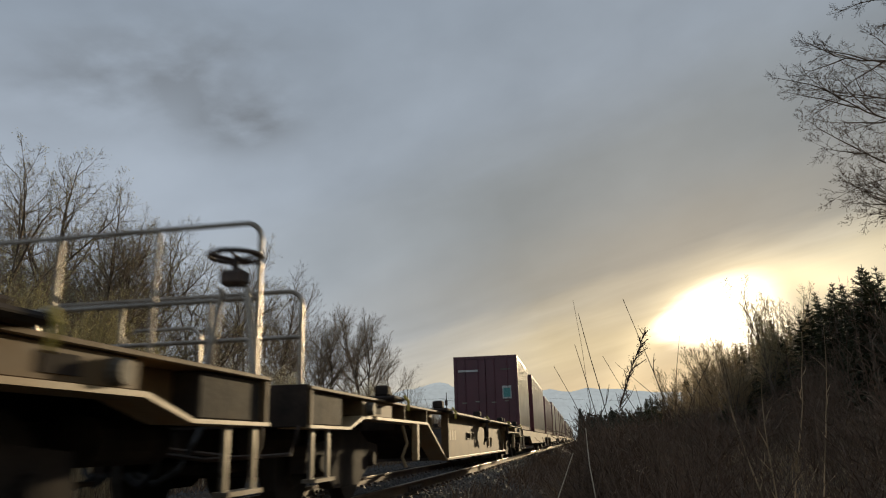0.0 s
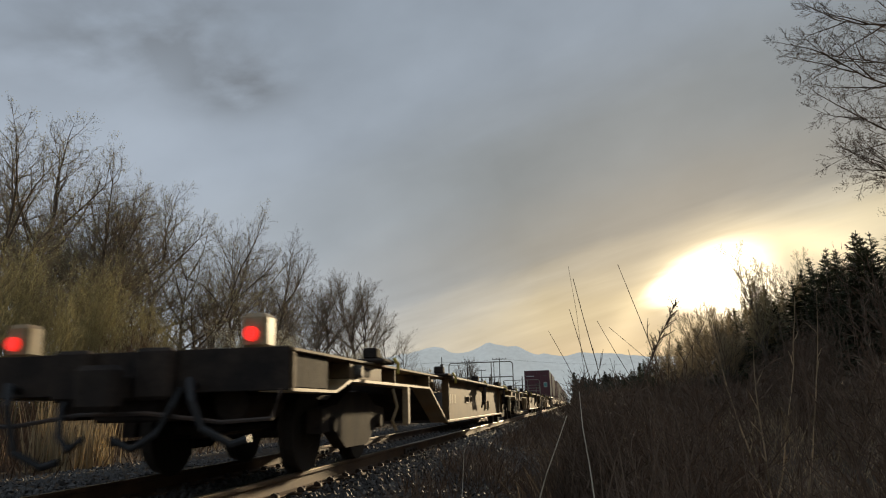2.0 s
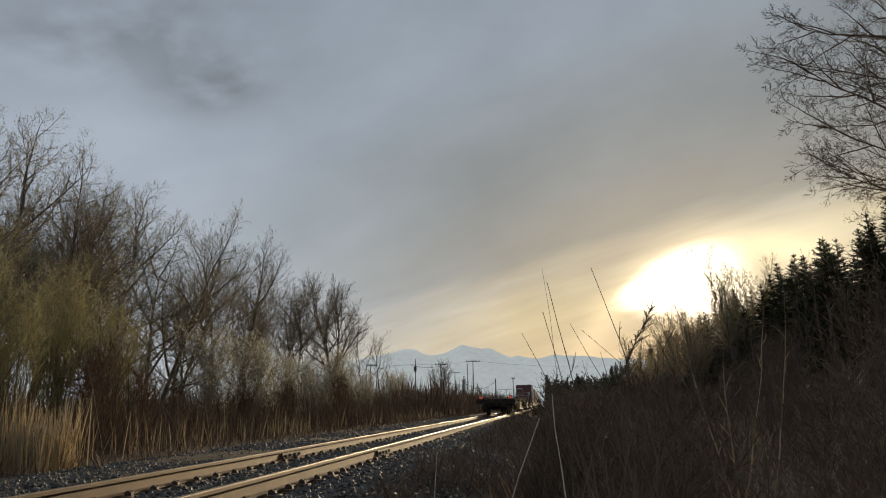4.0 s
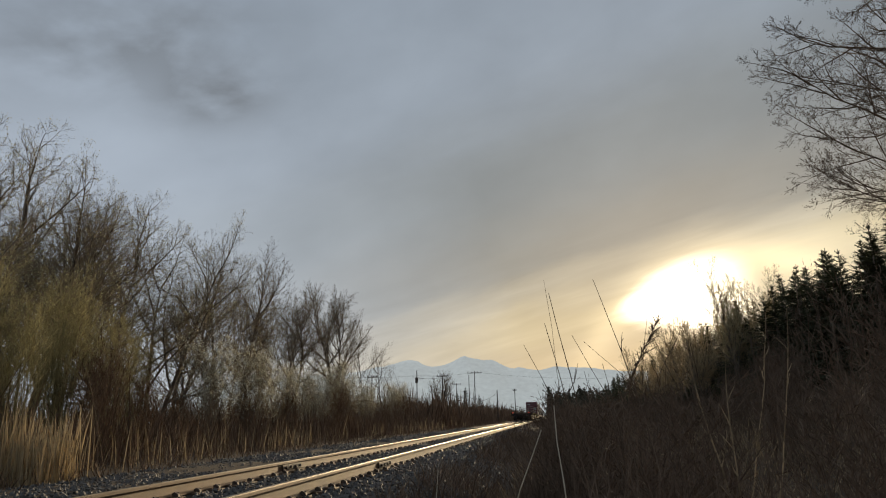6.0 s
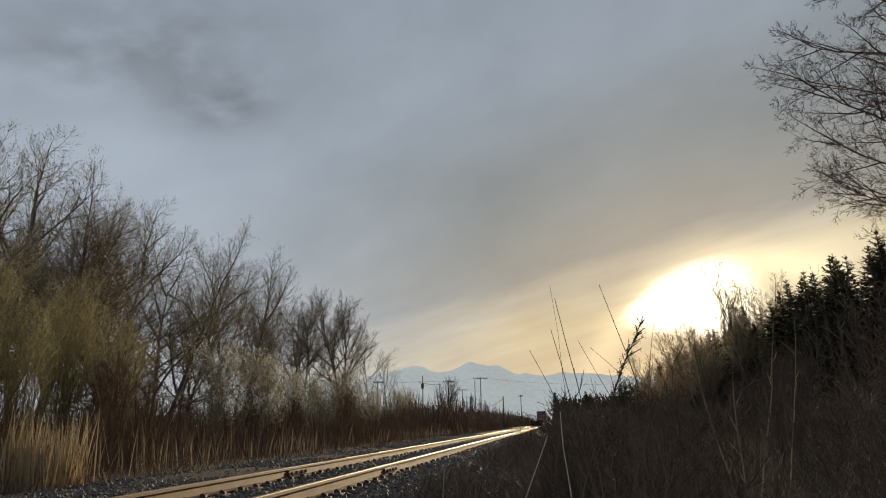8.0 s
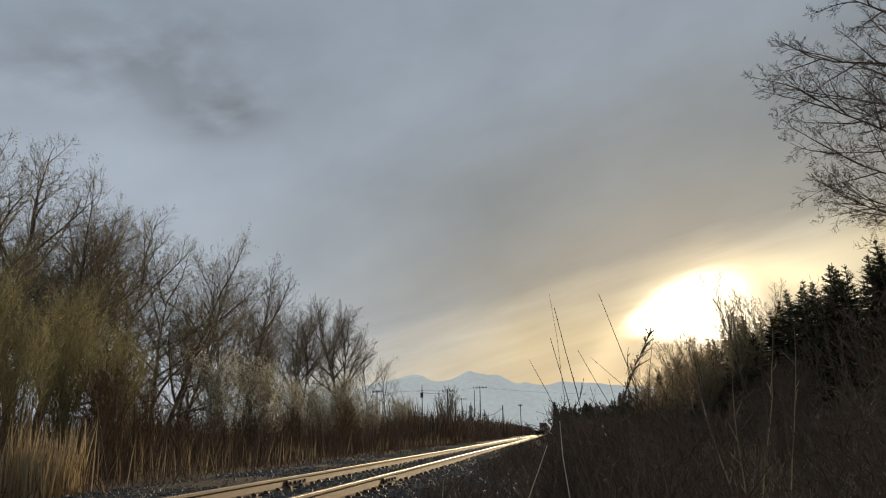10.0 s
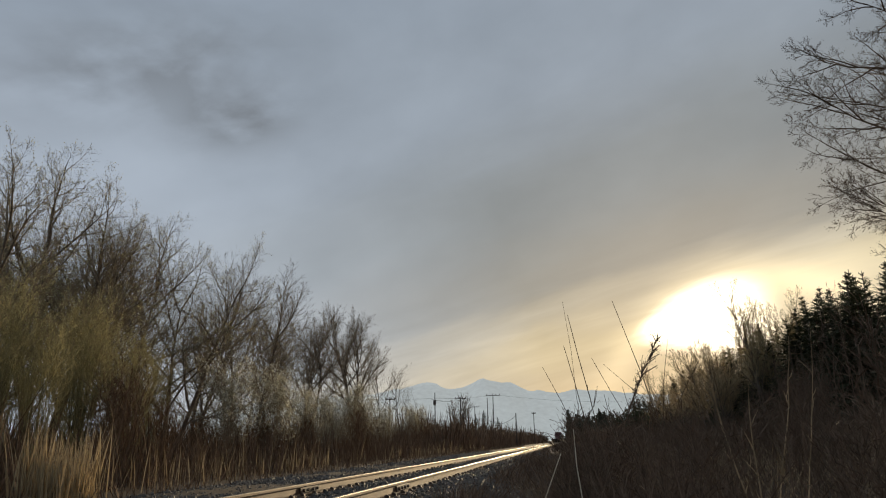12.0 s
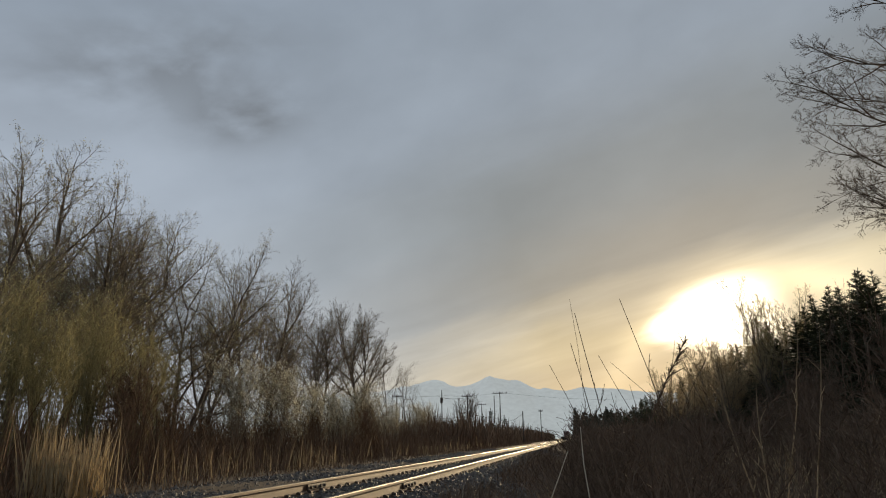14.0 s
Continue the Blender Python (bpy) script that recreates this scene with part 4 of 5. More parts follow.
# beyond the track: red-brown brush, dry reeds, willow, catkins
brush("brush_thicket", 21, 17000, (-15, -8.2, 4, 120), 1.9, 0.30, 0.008, M_BRUSH, "tangled red-brown winter brush", "brush")
brush("brush_margin", 22, 7000, (-9.4, -6.7, 3, 120), 0.42, 0.4, 0.008, M_BRUSH, "dead brown grass along the ballast", "grass")
brush("far_thicket", 23, 20000, (-24, -8.5, 55, 330), 3.6, 0.2, 0.03, M_BRUSH, "brown brush along the line", "brush")
brush("back_thicket", 24, 15000, (-24, -15, 3, 80), 2.9, 0.24, 0.013, M_BRUSH, "brown undergrowth below bare trees", "brush")
brush("reed_clump", 25, 420, (-7.75, -6.95, 9.4, 10.5), 1.6, 0.10, 0.009, M_REED, "pale golden dry reeds beside the ballast", "reeds")
brush("reed_clump", 26, 120, (-8.6, -7.4, 12, 24), 1.15, 0.15, 0.008, M_REED, "thin pale dry reeds", "reeds")
brush("reed_fringe", 27, 160, (-9.0, -7.6, 19, 70), 1.0, 0.16, 0.010, M_REED, "sparse pale dry reeds", "reeds")
SHRUB = "yellow-green willow shrub with many upright shoots"
willow = shrub("willow_shrub", 31, 4.0, 11, M_WILLOW, M_WILLOW, 0.020, 2, SHRUB, spread=0.3)
stand(willow, -10.8, 12.5)
for x, y, t, s in ((-10.6, 14.6, 80, 1.0), (-10.2, 10.8, 200, 0.9), (-10.0, 12.6, 10, 0.8), (-10.4, 16.2, 250, 0.85), (-12.2, 16.8, 300, 1.0), (-12.0, 9.0, 20, 1.05), (-11.6, 19.0, 140, 0.8)):
    again(willow, x, y, t, s)
cat_shrub = shrub("catkin_shrub", 33, 3.3, 9, M_TWIG, M_BLOSSOM, 0.026, 4, "bare shrub dotted with pale catkins", spread=0.5)
stand(cat_shrub, -10.0, 24.0)
for i, (x, y) in enumerate(((-10.0, 27.0), (-10.4, 30.5), (-10.2, 21.5), (-10.2, 35.0), (-11.8, 40.0), (-11.6, 46.0), (-11.2, 53.0), (-12.0, 60), (-10.6, 33), (-10.8, 37.5))):
    again(cat_shrub, x, y, i * 67, 0.85 + 0.08 * (i % 4))
brown_shrub = shrub("brown_shrub", 35, 2.6, 8, M_BRUSH, None, label="red-brown leafless shrub beside the track", spread=0.45)
stand(brown_shrub, -10.2, 15.5)
for i in range(26):
    again(brown_shrub, rnd.uniform(-12.5, -9.0), 6 + i * 2.6 + rnd.uniform(-1, 1), i * 50, rnd.uniform(0.7, 1.05))

# the camera's side: a bank of spruces, brambles below


def spruce(seed, height):
    """Whorls of boughs round a straight leader, each bough a flat drooping fan of needled shoots."""
    rng = np.random.default_rng(seed)
    ob = new("spruce")
    part("trunk", cyl(bmesh.new(), (0, 0, -0.3), (0, 0, height), 0.11, 0.012, 8), M_BARK, ob, "dark upright trunk")
    vs, fs = [], []

    def blade(p, q, w, flat):
        b = len(vs)
        vs.extend((p - flat * w, p + flat * w, q))
        fs.append((b, b + 1, b + 2))

    z = height - 0.22
    while z > 0.4:
        down = height - z
        for k in range(6 + int(rng.random() * 3)):
            a = rng.uniform(0, 2 * np.pi)
            L = min(0.06 + down * 0.38, 1.9) * rng.uniform(0.65, 1.1)
            rise = 0.75 - 0.55 * min(down / 1.6, 1.7) + rng.uniform(-0.1, 0.1)
            d = np.array((math.cos(a), math.sin(a), rise))
            side = np.array((-d[1], d[0], 0.0))
            n = max(3, int(L / 0.085))
            p0 = np.array((0, 0, z + rng.uniform(-0.06, 0.06)))
            blade(p0, p0 + d * L * 1.05, 0.022, side)
            blade(p0, p0 + d * L, 0.022, np.array((0, 0, 1.0)))
            for i in range(n):
                f = (i + 0.7) / n
                q = p0 + d * L * f
                w = (0.045 + 0.10 * min(down, 1.2) + 0.20 * L * (1 - f)) * rng.uniform(0.7, 1.15)
                for sgn in (-1, 1):
                    tip = q + side * sgn * w * 0.8 + d * w * 0.65 + np.array((0, 0, -0.10 * w + rng.uniform(-0.05, 0.05)))
                    blade(q, tip, min(0.018 + 0.02 * down, 0.05), d)
        z -= (0.20 if down < 0.8 else 0.17) * rng.uniform(0.85, 1.15)
    soup("crown", np.array(vs), fs, M_NEEDLE, ob, "dark green drooping needles")
    return tagged(ob, "dark green dense spruce on the bank", "tree", "spruces on the bank")


firs = [spruce(41 + i, (6.0, 6.6, 5.4)[i]) for i in range(3)]
placed = set()
y = 9.0
for i in range(140):
    lane = i % 4
    x = (10.6, 12.2, 14.0, 16.2)[lane] + rnd.uniform(-0.6, 0.6)
    y += 0.44 if y < 50 else 2.4
    k = rnd.randrange(3)
    s = rnd.uniform(0.76, 1.06) * (0.62 + 0.55 * x - ground_z(x, y)) / (6.0, 6.6, 5.4)[k]
    if k in placed:
        again(firs[k], x, y, rnd.uniform(0, 360), s)
    else:
        placed.add(k)
        stand(firs[k], x, y, None, 0, s)

# near bank: brambles and dead grass
brush("bramble_thicket", 51, 15000, (0.9, 12, 2.6, 60), 1.15, 0.42, 0.006, M_BRAMBLE, "dark tangled leafless brambles on the bank", "brush")
brush("verge_grass", 58, 20000, (-1.75, 0.4, 3.2, 40), 0.42, 0.5, 0.005, M_BRAMBLE, "low matted dead weeds at the ballast foot", "grass")
brush("far_verge_grass", 59, 7000, (-2.2, 0.4, 28, 260), 0.45, 0.4, 0.012, M_BRAMBLE, "low dead weeds along the ballast foot", "grass")
brush("near_grass", 60, 6000, (-0.5, 7, -7, 2.8), 0.22, 0.6, 0.005, M_GRASS, "trodden dead grass beside the line", "grass")
brush("bank_grass", 52, 11000, (-0.6, 8, 2.6, 40), 0.75, 0.5, 0.005, M_GRASS, "flattened dead grass on the bank", "grass")
brush("verge_brush", 53, 12000, (-0.5, 1.6, 7, 130), 0.95, 0.3, 0.007, M_BRAMBLE, "low brown brush beside the ballast", "brush")
brush("upper_brush", 54, 12000, (5, 13, 8, 110), 1.2, 0.35, 0.012, M_BRAMBLE, "dark undergrowth below spruces", "brush")
brush("far_verge", 55, 9000, (0.0, 14, 90, 420), 2.4, 0.2, 0.05, M_BRUSH, "brown brush along the far verge", "brush")
brush("verge_weeds", 61, 2600, (-0.20, 1.2, 6.8, 9.6), 1.7, 0.25, 0.006, M_BRAMBLE, "tall dark dead weeds on the verge", "brush")
bank_shrub = shrub("bank_shrub", 57, 2.3, 6, M_BRAMBLE, None, label="dark leafless shrub on the bank", spread=0.55)
stand(bank_shrub, 2.6, 6.0)
for i in range(34):
    x = rnd.uniform(1.6, 9.5)
    again(bank_shrub, x, rnd.uniform(5.5, 9) + i * 0.9, i * 41, rnd.uniform(0.55, 1.0))
# bare trees on the bank
HANG = (8.4, 13.3)
over_z = ground_z(*HANG)
limbs_out = []
for ex, ey, ez, r in ((3.95, 12.9, 6.30, 0.042), (4.60, 13.3, 7.15, 0.034), (4.85, 12.8, 8.6, 0.038), (4.75, 12.8, 4.55, 0.034), (4.15, 12.6, 5.35, 0.034), (5.6, 13.4, 9.2, 0.040), (5.3, 13.6, 6.6, 0.034), (5.0, 12.4, 5.0, 0.030)):
    foot = np.array((0.0, 0.0, (ez - over_z) * 0.80 - 0.25))
    d = np.array((ex - HANG[0], ey - HANG[1], ez - over_z)) - foot
    limbs_out.append((foot, d - np.array((0, 0, 0.10 * np.linalg.norm(d[:2]))), np.linalg.norm(d) * 0.80, r, 0.22))
over = tagged(bare_tree(90, limbs_out + [((0, 0, -0.3), (-0.02, 0, 1), 7.5, 0.10, 0.6)], (10, 7, 5, 6), (0.85, 0.85, 0.85, 0.7), M_BRAMBLE, 0.010, 1, trunk_mat=M_BRAMBLE, twig_mat=M_BRAMBLE, ratio=0.36, lift=0.022, wander=0.075, leaf=0.0038, bare=0.2), "bare tree with wide hanging twigs on the bank", "tree")
stand(over, *HANG, over_z - 0.05)
slim = tagged(bare_tree(65, [((0, 0, -0.2), (0.0, 0, 1), 5.4, 0.06, 0.3), ((0.1, 0, -0.2), (0.14, 0.02, 1), 4.8, 0.05, 0.3), ((-0.1, 0, -0.2), (-0.12, 0.05, 1), 4.6, 0.05, 0.3)], (12, 7, 6, 5), (0.55, 0.6, 0.6, 0.6), M_BUD, 0.018, 1, twig_mat=M_LITTWIG, ratio=0.36), "slim bare birch among spruces", "tree")
slim_h = tall(slim)
stand(slim, 9.57, 37.0, None, 0, 7.6 / slim_h)
again(slim, 10.6, 37.0, 130, 6.6 / slim_h)
again(slim, 10.0, 38.5, 60, 6.4 / slim_h)
dome = tagged(bare_tree(66, [((0.1 * k, 0, -0.2), (0.45 * math.cos(k * 1.9), 0.45 * math.sin(k * 1.9), 1), 3.2, 0.03, 0.2) for k in range(7)], (8, 6, 5, 5), (0.6, 0.65, 0.6, 0.6), None, twig_mat=M_LITTWIG, ratio=0.40), "rounded bare bush lit from behind among spruces", "tree")
dome_h = tall(dome)
stand(dome, 8.0, 44.0, None, 0, 6.0 / dome_h)
for x, y, t, h in ((8.6, 42.0, 120, 5.6), (9.65, 46.0, 20, 5.8), (7.7, 50.0, 310, 5.5), (7.6, 58.0, 80, 5.6)):
    again(dome, x, y, t, h / dome_h)
sapling = tagged(bare_tree(67, [((0, 0, -0.2), (-0.15, 0, 1), 3.4, 0.025, 0.25), ((0.05, 0, -0.2), (-0.45, 0.1, 1), 2.8, 0.02, 0.25)], (7, 4, 3), (0.7, 0.7, 0.6), None, trunk_mat=M_BRAMBLE, twig_mat=M_BRAMBLE, ratio=0.45), "sparse leafless sapling on the bank", "tree")
stand(sapling, 6.1, 16.0, None, 0, 0.86)
for x, y, t, s in ((6.3, 15.0, 140, 0.80), (6.7, 20.0, 250, 0.88), (5.4, 13.0, 60, 0.62), (4.6, 11.0, 200, 0.60), (4.9, 9.5, 310, 0.55)):
    again(sapling, x, y, t, s)


# tall dry stalks close to the camera
def stalk(seed, x, y, height, lean, r, branches, material, label, plume=False, bend=None):
    """A dry stalk from the ground: straight up to its bend (x, z over the root), then off to the tip."""
    rng = np.random.default_rng(seed)
    ob = new("dry_stalk")
    tip = np.array((lean[0] * height, lean[1] * height, height))
    mid = np.array((bend[0], tip[1] * 0.5, bend[1])) if bend else tip * 0.55 + np.array((0.05 * height * (1 if lean[0] > 0 else -1), 0, 0))
    pts = [mid * 2 * u * (1 - u) + tip * u * u + rng.normal(0, 0.0035, 3) for u in np.linspace(0, 1, 13)]
    pts[0] = np.array((0.0, 0.0, -0.05))
    segs, side = [], []
    for i in range(12):
        segs.append((pts[i], pts[i + 1], r * (1 - 0.062 * i), r * (1 - 0.062 * (i + 1))))
    for k in range(branches):
        i = 4 + (k * 3) % 7
        a = rng.uniform(0, 2 * np.pi)
        e = pts[i]
        dd = (pts[i] - pts[i - 1]) / np.linalg.norm(pts[i] - pts[i - 1]) + np.array((0.75 * math.cos(a), 0.3 * math.sin(a), 0.1))
        reach = height * rng.uniform(0.006, 0.020)
        for j in range(4):
            dd = dd + rng.normal(0, 0.14, 3) + np.array((0, 0, 0.1))
            e2 = e + dd / np.linalg.norm(dd) * reach
            side.append((e, e2, r * (0.55 - 0.09 * j), r * (0.46 - 0.09 * j)))
            if j == 1 and rng.random() < 0.6:
                side.append((e2, e2 + rng.normal(0, 0.5, 3) * reach + np.array((0, 0, reach)), r * 0.35, r * 0.2))
            e = e2
    v, f = tubes(segs, 6)
    stem = soup("stem", v, f, material, ob, kind="stuff", smooth=True)
    if side:
        v, f = tubes(side, 4)
        soup("branch", v, f, material, ob, kind="stuff")
    if plume:
        # a nodding spike of many short sprays hung with small seeds
        sprays, seeds = [], []
        for k in range(46):
            u = 0.84 + 0.16 * (k + rng.random()) / 46
            q = mid * 2 * u * (1 - u) + tip * u * u
            d = tip - mid
            d = d / np.linalg.norm(d) * 0.95 + np.array((rng.normal(0, 0.30), rng.normal(0, 0.25), rng.uniform(-0.35, 0.15)))
            e = q + d * rng.uniform(0.022, 0.048)
            sprays.append((q, e, 0.0021, 0.0012))
            seeds += [q + (e - q) * w for w in (0.4, 0.6, 0.8, 1.0)]
        v, f = tubes(sprays, 4)
        soup("seed_head", v, f, M_BRAMBLE, stem, "dark nodding seed head", kind="stuff")
        v, f = flecks(seeds, rng, 0.0027, 3)
        soup("seed", v, f, M_BRAMBLE, stem, kind="stuff")
    ob.matrix_basis = pose(x, y, ground_z(x, y))
    return tagged(ob, label, "dry weed", "dry weeds by the camera")


DARK, PALE = "thin dark dry weed stalk", "thin bleached dry grass stalk"
plumes = []
# distance, tip (x, z), how far it leans for each metre down, thickness, twigs
for n, (yy, tx, tz, run_out, rr, br, m, lab, pl) in enumerate((
        (2.3, 0.012, 1.05, 0.10, 0.0018, 2, M_BRAMBLE, DARK, False), (2.3, 0.022, 1.004, 0.245, 0.0036, 5, M_BRAMBLE, DARK, False), (2.4, 0.005, 0.926, 0.255, 0.0036, 9, M_BRAMBLE, DARK, False),
        (2.9, -0.081, 0.902, 0.53, 0.0034, 2, M_BRAMBLE, DARK, False), (2.6, 0.186, 1.10, 0.36, 0.0036, 6, M_BRAMBLE, DARK, False), (2.9, 0.113, 0.934, 0.55, 0.0034, 5, M_BRAMBLE, DARK, False),
        (2.7, 0.150, 0.885, 1.05, 0.0028, 1, M_BRAMBLE, DARK, False), (2.6, 0.361, 0.952, -0.56, 0.0040, 4, M_BRAMBLE, "dark dry weed with a nodding seed head", True), (2.8, 0.399, 0.989, -0.18, 0.0030, 4, M_BRAMBLE, DARK, False),
        (3.0, 0.029, 0.669, 0.075, 0.0062, 0, M_STALK, PALE, False), (3.0, -0.031, 0.570, -0.42, 0.0062, 0, M_STALK, PALE, False), (4.0, -0.60, 0.38, -0.10, 0.0055, 0, M_STALK, PALE, False),
        (2.7, 0.47, 0.90, -0.50, 0.0032, 7, M_BRAMBLE, DARK, False), (3.1, 0.24, 0.83, 0.20, 0.0034, 12, M_BRAMBLE, DARK, False), (3.2, 0.36, 0.84, -0.10, 0.0034, 12, M_BRAMBLE, DARK, False), (3.0, 0.16, 0.80, 0.15, 0.0032, 10, M_BRAMBLE, DARK, False),
        (3.3, 0.06, 0.78, -0.2, 0.0032, 9, M_BRAMBLE, DARK, False), (3.4, 0.55, 0.88, -0.15, 0.0034, 12, M_BRAMBLE, DARK, False), (3.6, 0.70, 0.95, 0.1, 0.0036, 12, M_BRAMBLE, DARK, False), (2.9, 0.30, 0.76, 0.05, 0.0032, 12, M_BRAMBLE, DARK, False))):
    fall = min(tz + 0.1, 0.75) if abs(run_out) > 0.2 else 0.9
    bx = tx + run_out * fall + 0.06 * run_out
    z0 = ground_z(bx, yy)
    w = stalk(80 + n, bx, yy, tz - z0, ((tx - bx) / (tz - z0), 0.0), rr, br, m, lab, pl, (tx + run_out * fall - bx, tz - fall - z0))
    if pl:
        plumes.append((w, bx, yy, z0))
for n in range(16):
    x, y = rnd.uniform(0.9, 4.6), rnd.uniform(3.6, 7.5)
    stalk(120 + n, x, y, rnd.uniform(1.2, 1.75) + 0.08 * y, (rnd.uniform(-0.3, 0.25), rnd.uniform(-0.1, 0.1)), 0.008, 7, M_BRAMBLE if n % 3 else M_GRASS, "tall leafless sapling stem in the brambles")
for x, y, t, s in ((0.55, 4.2, 10, 0.70), (0.95, 4.8, 130, 0.72), (0.35, 6.2, 250, 0.7), (1.5, 4.0, 70, 0.7), (2.1, 4.4, 300, 0.75), (2.9, 4.2, 190, 0.7), (0.14, 7.6, 45, 0.76), (0.34, 8.4, 160, 0.78), (0.20, 6.9, 290, 0.7), (0.1, 8.0, 20, 0.62), (0.5, 10.5, 110, 0.72)):
    again(bank_shrub, x, y, t, s)

# ---- distance: mountains, far woods, poles and wires ----


def ridge(name, seed, dist, crest, material, label):
    """A far mountain range: a folded slope under a crest that passes through a few summits and saddles (x, height)."""
    n, rows = 200, 6
    vs, fs = [], []
    for i in range(n + 1):
        x = crest[0][0] + (crest[-1][0] - crest[0][0]) * i / n
        k = max(q for q in range(len(crest) - 1) if crest[q][0] <= x + 1e-6)
        (xa, ha), (xb, hb) = crest[k], crest[k + 1]
        f = (x - xa) / (xb - xa)
        h = ha + (hb - ha) * (0.5 * f + 0.5 * f * f * (3 - 2 * f)) + 9 * noise.fractal(Vector((x * 0.012, seed, 0)), 1.0, 2.0, 4)
        for j in range(rows):
            f = j / (rows - 1)
            vs.append((x, dist - 700 * (1 - f) + 60 * noise.noise(Vector((x * 0.008, j, seed))), -30 + (h + 30) * f))
    for i in range(n):
        for j in range(rows - 1):
            a = i * rows + j
            fs.append((a, a + rows, a + rows + 1, a + 1))
    return tagged(soup(name, vs, fs, material, smooth=True), label, "mountain", kind="structure")


# Distant air is put into the colour: a pale tone that also glows.
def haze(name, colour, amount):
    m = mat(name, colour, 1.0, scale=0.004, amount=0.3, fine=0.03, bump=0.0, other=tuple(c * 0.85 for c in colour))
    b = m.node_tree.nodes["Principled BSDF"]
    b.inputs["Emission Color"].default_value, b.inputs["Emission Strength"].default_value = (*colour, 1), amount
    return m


M_HAZE = haze("hazy_glow_mountain", (0.41, 0.43, 0.415), 0.72)
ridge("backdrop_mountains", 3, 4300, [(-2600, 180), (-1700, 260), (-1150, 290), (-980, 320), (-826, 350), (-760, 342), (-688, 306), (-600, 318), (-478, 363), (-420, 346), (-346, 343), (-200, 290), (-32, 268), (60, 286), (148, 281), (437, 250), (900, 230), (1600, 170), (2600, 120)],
      M_HAZE, "mountain range with pale blue air painted in and glowing")


def far_wood(name, seed, count, area, height, label):
    """Many small upright crowns of far trees, in one mass."""
    rng = np.random.default_rng(seed)
    vs, fs = [], []
    for _ in range(count):
        x, y = rng.uniform(area[0], area[1]), rng.uniform(area[2], area[3])
        h, r = height * rng.uniform(0.5, 1.1), height * rng.uniform(0.14, 0.24)
        for k in range(130):
            u = rng.random()
            a = rng.uniform(0, 2 * np.pi)
            rr = r * (1.05 - u) * rng.uniform(0.3, 1.0)
            p = np.array((x + rr * math.cos(a), y + rr * math.sin(a), -0.6 + h * (0.08 + 0.9 * u)))
            s = h * 0.032
            b = len(vs)
            vs += [p + rng.normal(0, s, 3), p + rng.normal(0, s, 3), p + rng.normal(0, s, 3) + np.array((0, 0, s))]
            fs.append((b, b + 1, b + 2))
    return tagged(soup(name, np.array(vs), fs, M_FARWOOD), label, "woodland", kind="stuff")


far_wood("far_wood", 71, 220, (-70, -18, 150, 260), 5.0, "dark low woods along the line")
far_wood("far_wood", 72, 520, (0.5, 75, 320, 420), 12.5, "dark far woods across the line")
far_wood("far_wood", 73, 260, (9, 40, 150, 330), 6.6, "dark woods on the far bank")
far_tree = tagged(bare_tree(68, [((0, 0, -0.3), (0, 0, 1), 8.4, 0.22, 0.3), ((0.1, 0, 0), (0.2, 0, 1), 7.0, 0.16, 0.3), ((-0.1, 0, 0), (-0.2, 0, 1), 7.0, 0.16, 0.3)], (10, 7, 5), (0.6, 0.65, 0.65), leaf=0.028, lift=0.1), "round-headed bare tree far along the line", "tree")
stand(far_tree, -25.6, 175.0, None, 0, 13.0 / tall(far_tree))
pine = again(firs[0], -16.5, 150, 10, 1.2)
for x, y, s in ((-19.5, 160, 1.05), (-14.5, 158, 0.9)):
    again(firs[1], x, y, 40, s)


def power_pole(x, y, height, arm, drum=False):
    ob = new("power_pole")
    z = ground_z(x, y)
    part("shaft", cyl(bmesh.new(), (0, 0, -0.3), (0, 0, height), 0.12, 0.08, 10), M_WOODPOLE, ob)
    if arm:
        part("cross_arm", boxes((-arm, arm, -0.05, 0.05, height - 0.45, height - 0.32)), M_WOODPOLE, ob)
        for k in (-0.9, -0.4, 0.4, 0.9):
            part("insulator", cyl(bmesh.new(), (k * arm, 0, height - 0.3), (k * arm, 0, height - 0.05), 0.06, n=8), M_IRON, ob)
    if drum:
        part("transformer", cyl(bmesh.new(), (0, -0.3, height - 2.6), (0, -0.3, height - 1.6), 0.3, n=12), M_IRON, ob, "grey transformer drum")
    ob.matrix_basis = pose(x, y, z)
    return tagged(ob, "weathered wooden power pole", "power pole", "power poles")


def wire(p, q, sag, r=0.02):
    pts = [Vector(p).lerp(Vector(q), i / 14) - Vector((0, 0, sag * 4 * (i / 14) * (1 - i / 14))) for i in range(15)]
    tagged(part("power_wire", pipe(bmesh.new(), pts, r, 5), M_WIRE), "thin sagging overhead power wire", "wire", "overhead wires")


power_pole(-26.7, 150, 11.0, 0, True)
power_pole(-19.9, 140, 9.4, 1.1)
power_pole(-16.5, 170, 11.6, 1.7)
power_pole(-18.9, 180, 11.3, 0)
power_pole(-28.2, 230, 12.0, 1.4)
power_pole(-8.1, 190, 8.0, 0.5)
power_pole(-31.0, 128, 9.0, 0.9)
power_pole(-13.4, 120, 5.2, 0)
power_pole(-8.4, 126, 5.4, 0)
power_pole(-17.0, 122, 5.5, 0)
wire((-16.5, 170, 11.2), (14.0, 185, 9.6), 0.5)
wire((-16.5, 170, 11.2), (-26.7, 150, 9.6), 0.4)
wire((-26.7, 150, 9.6), (-44.0, 132, 9.4), 0.5)
wire((-19.9, 140, 8.5), (-25.0, 136, 8.6), 0.35, 0.035)
wire((-19.9, 140, 5.0), (-31.0, 128, 4.9), 0.5, 0.035)
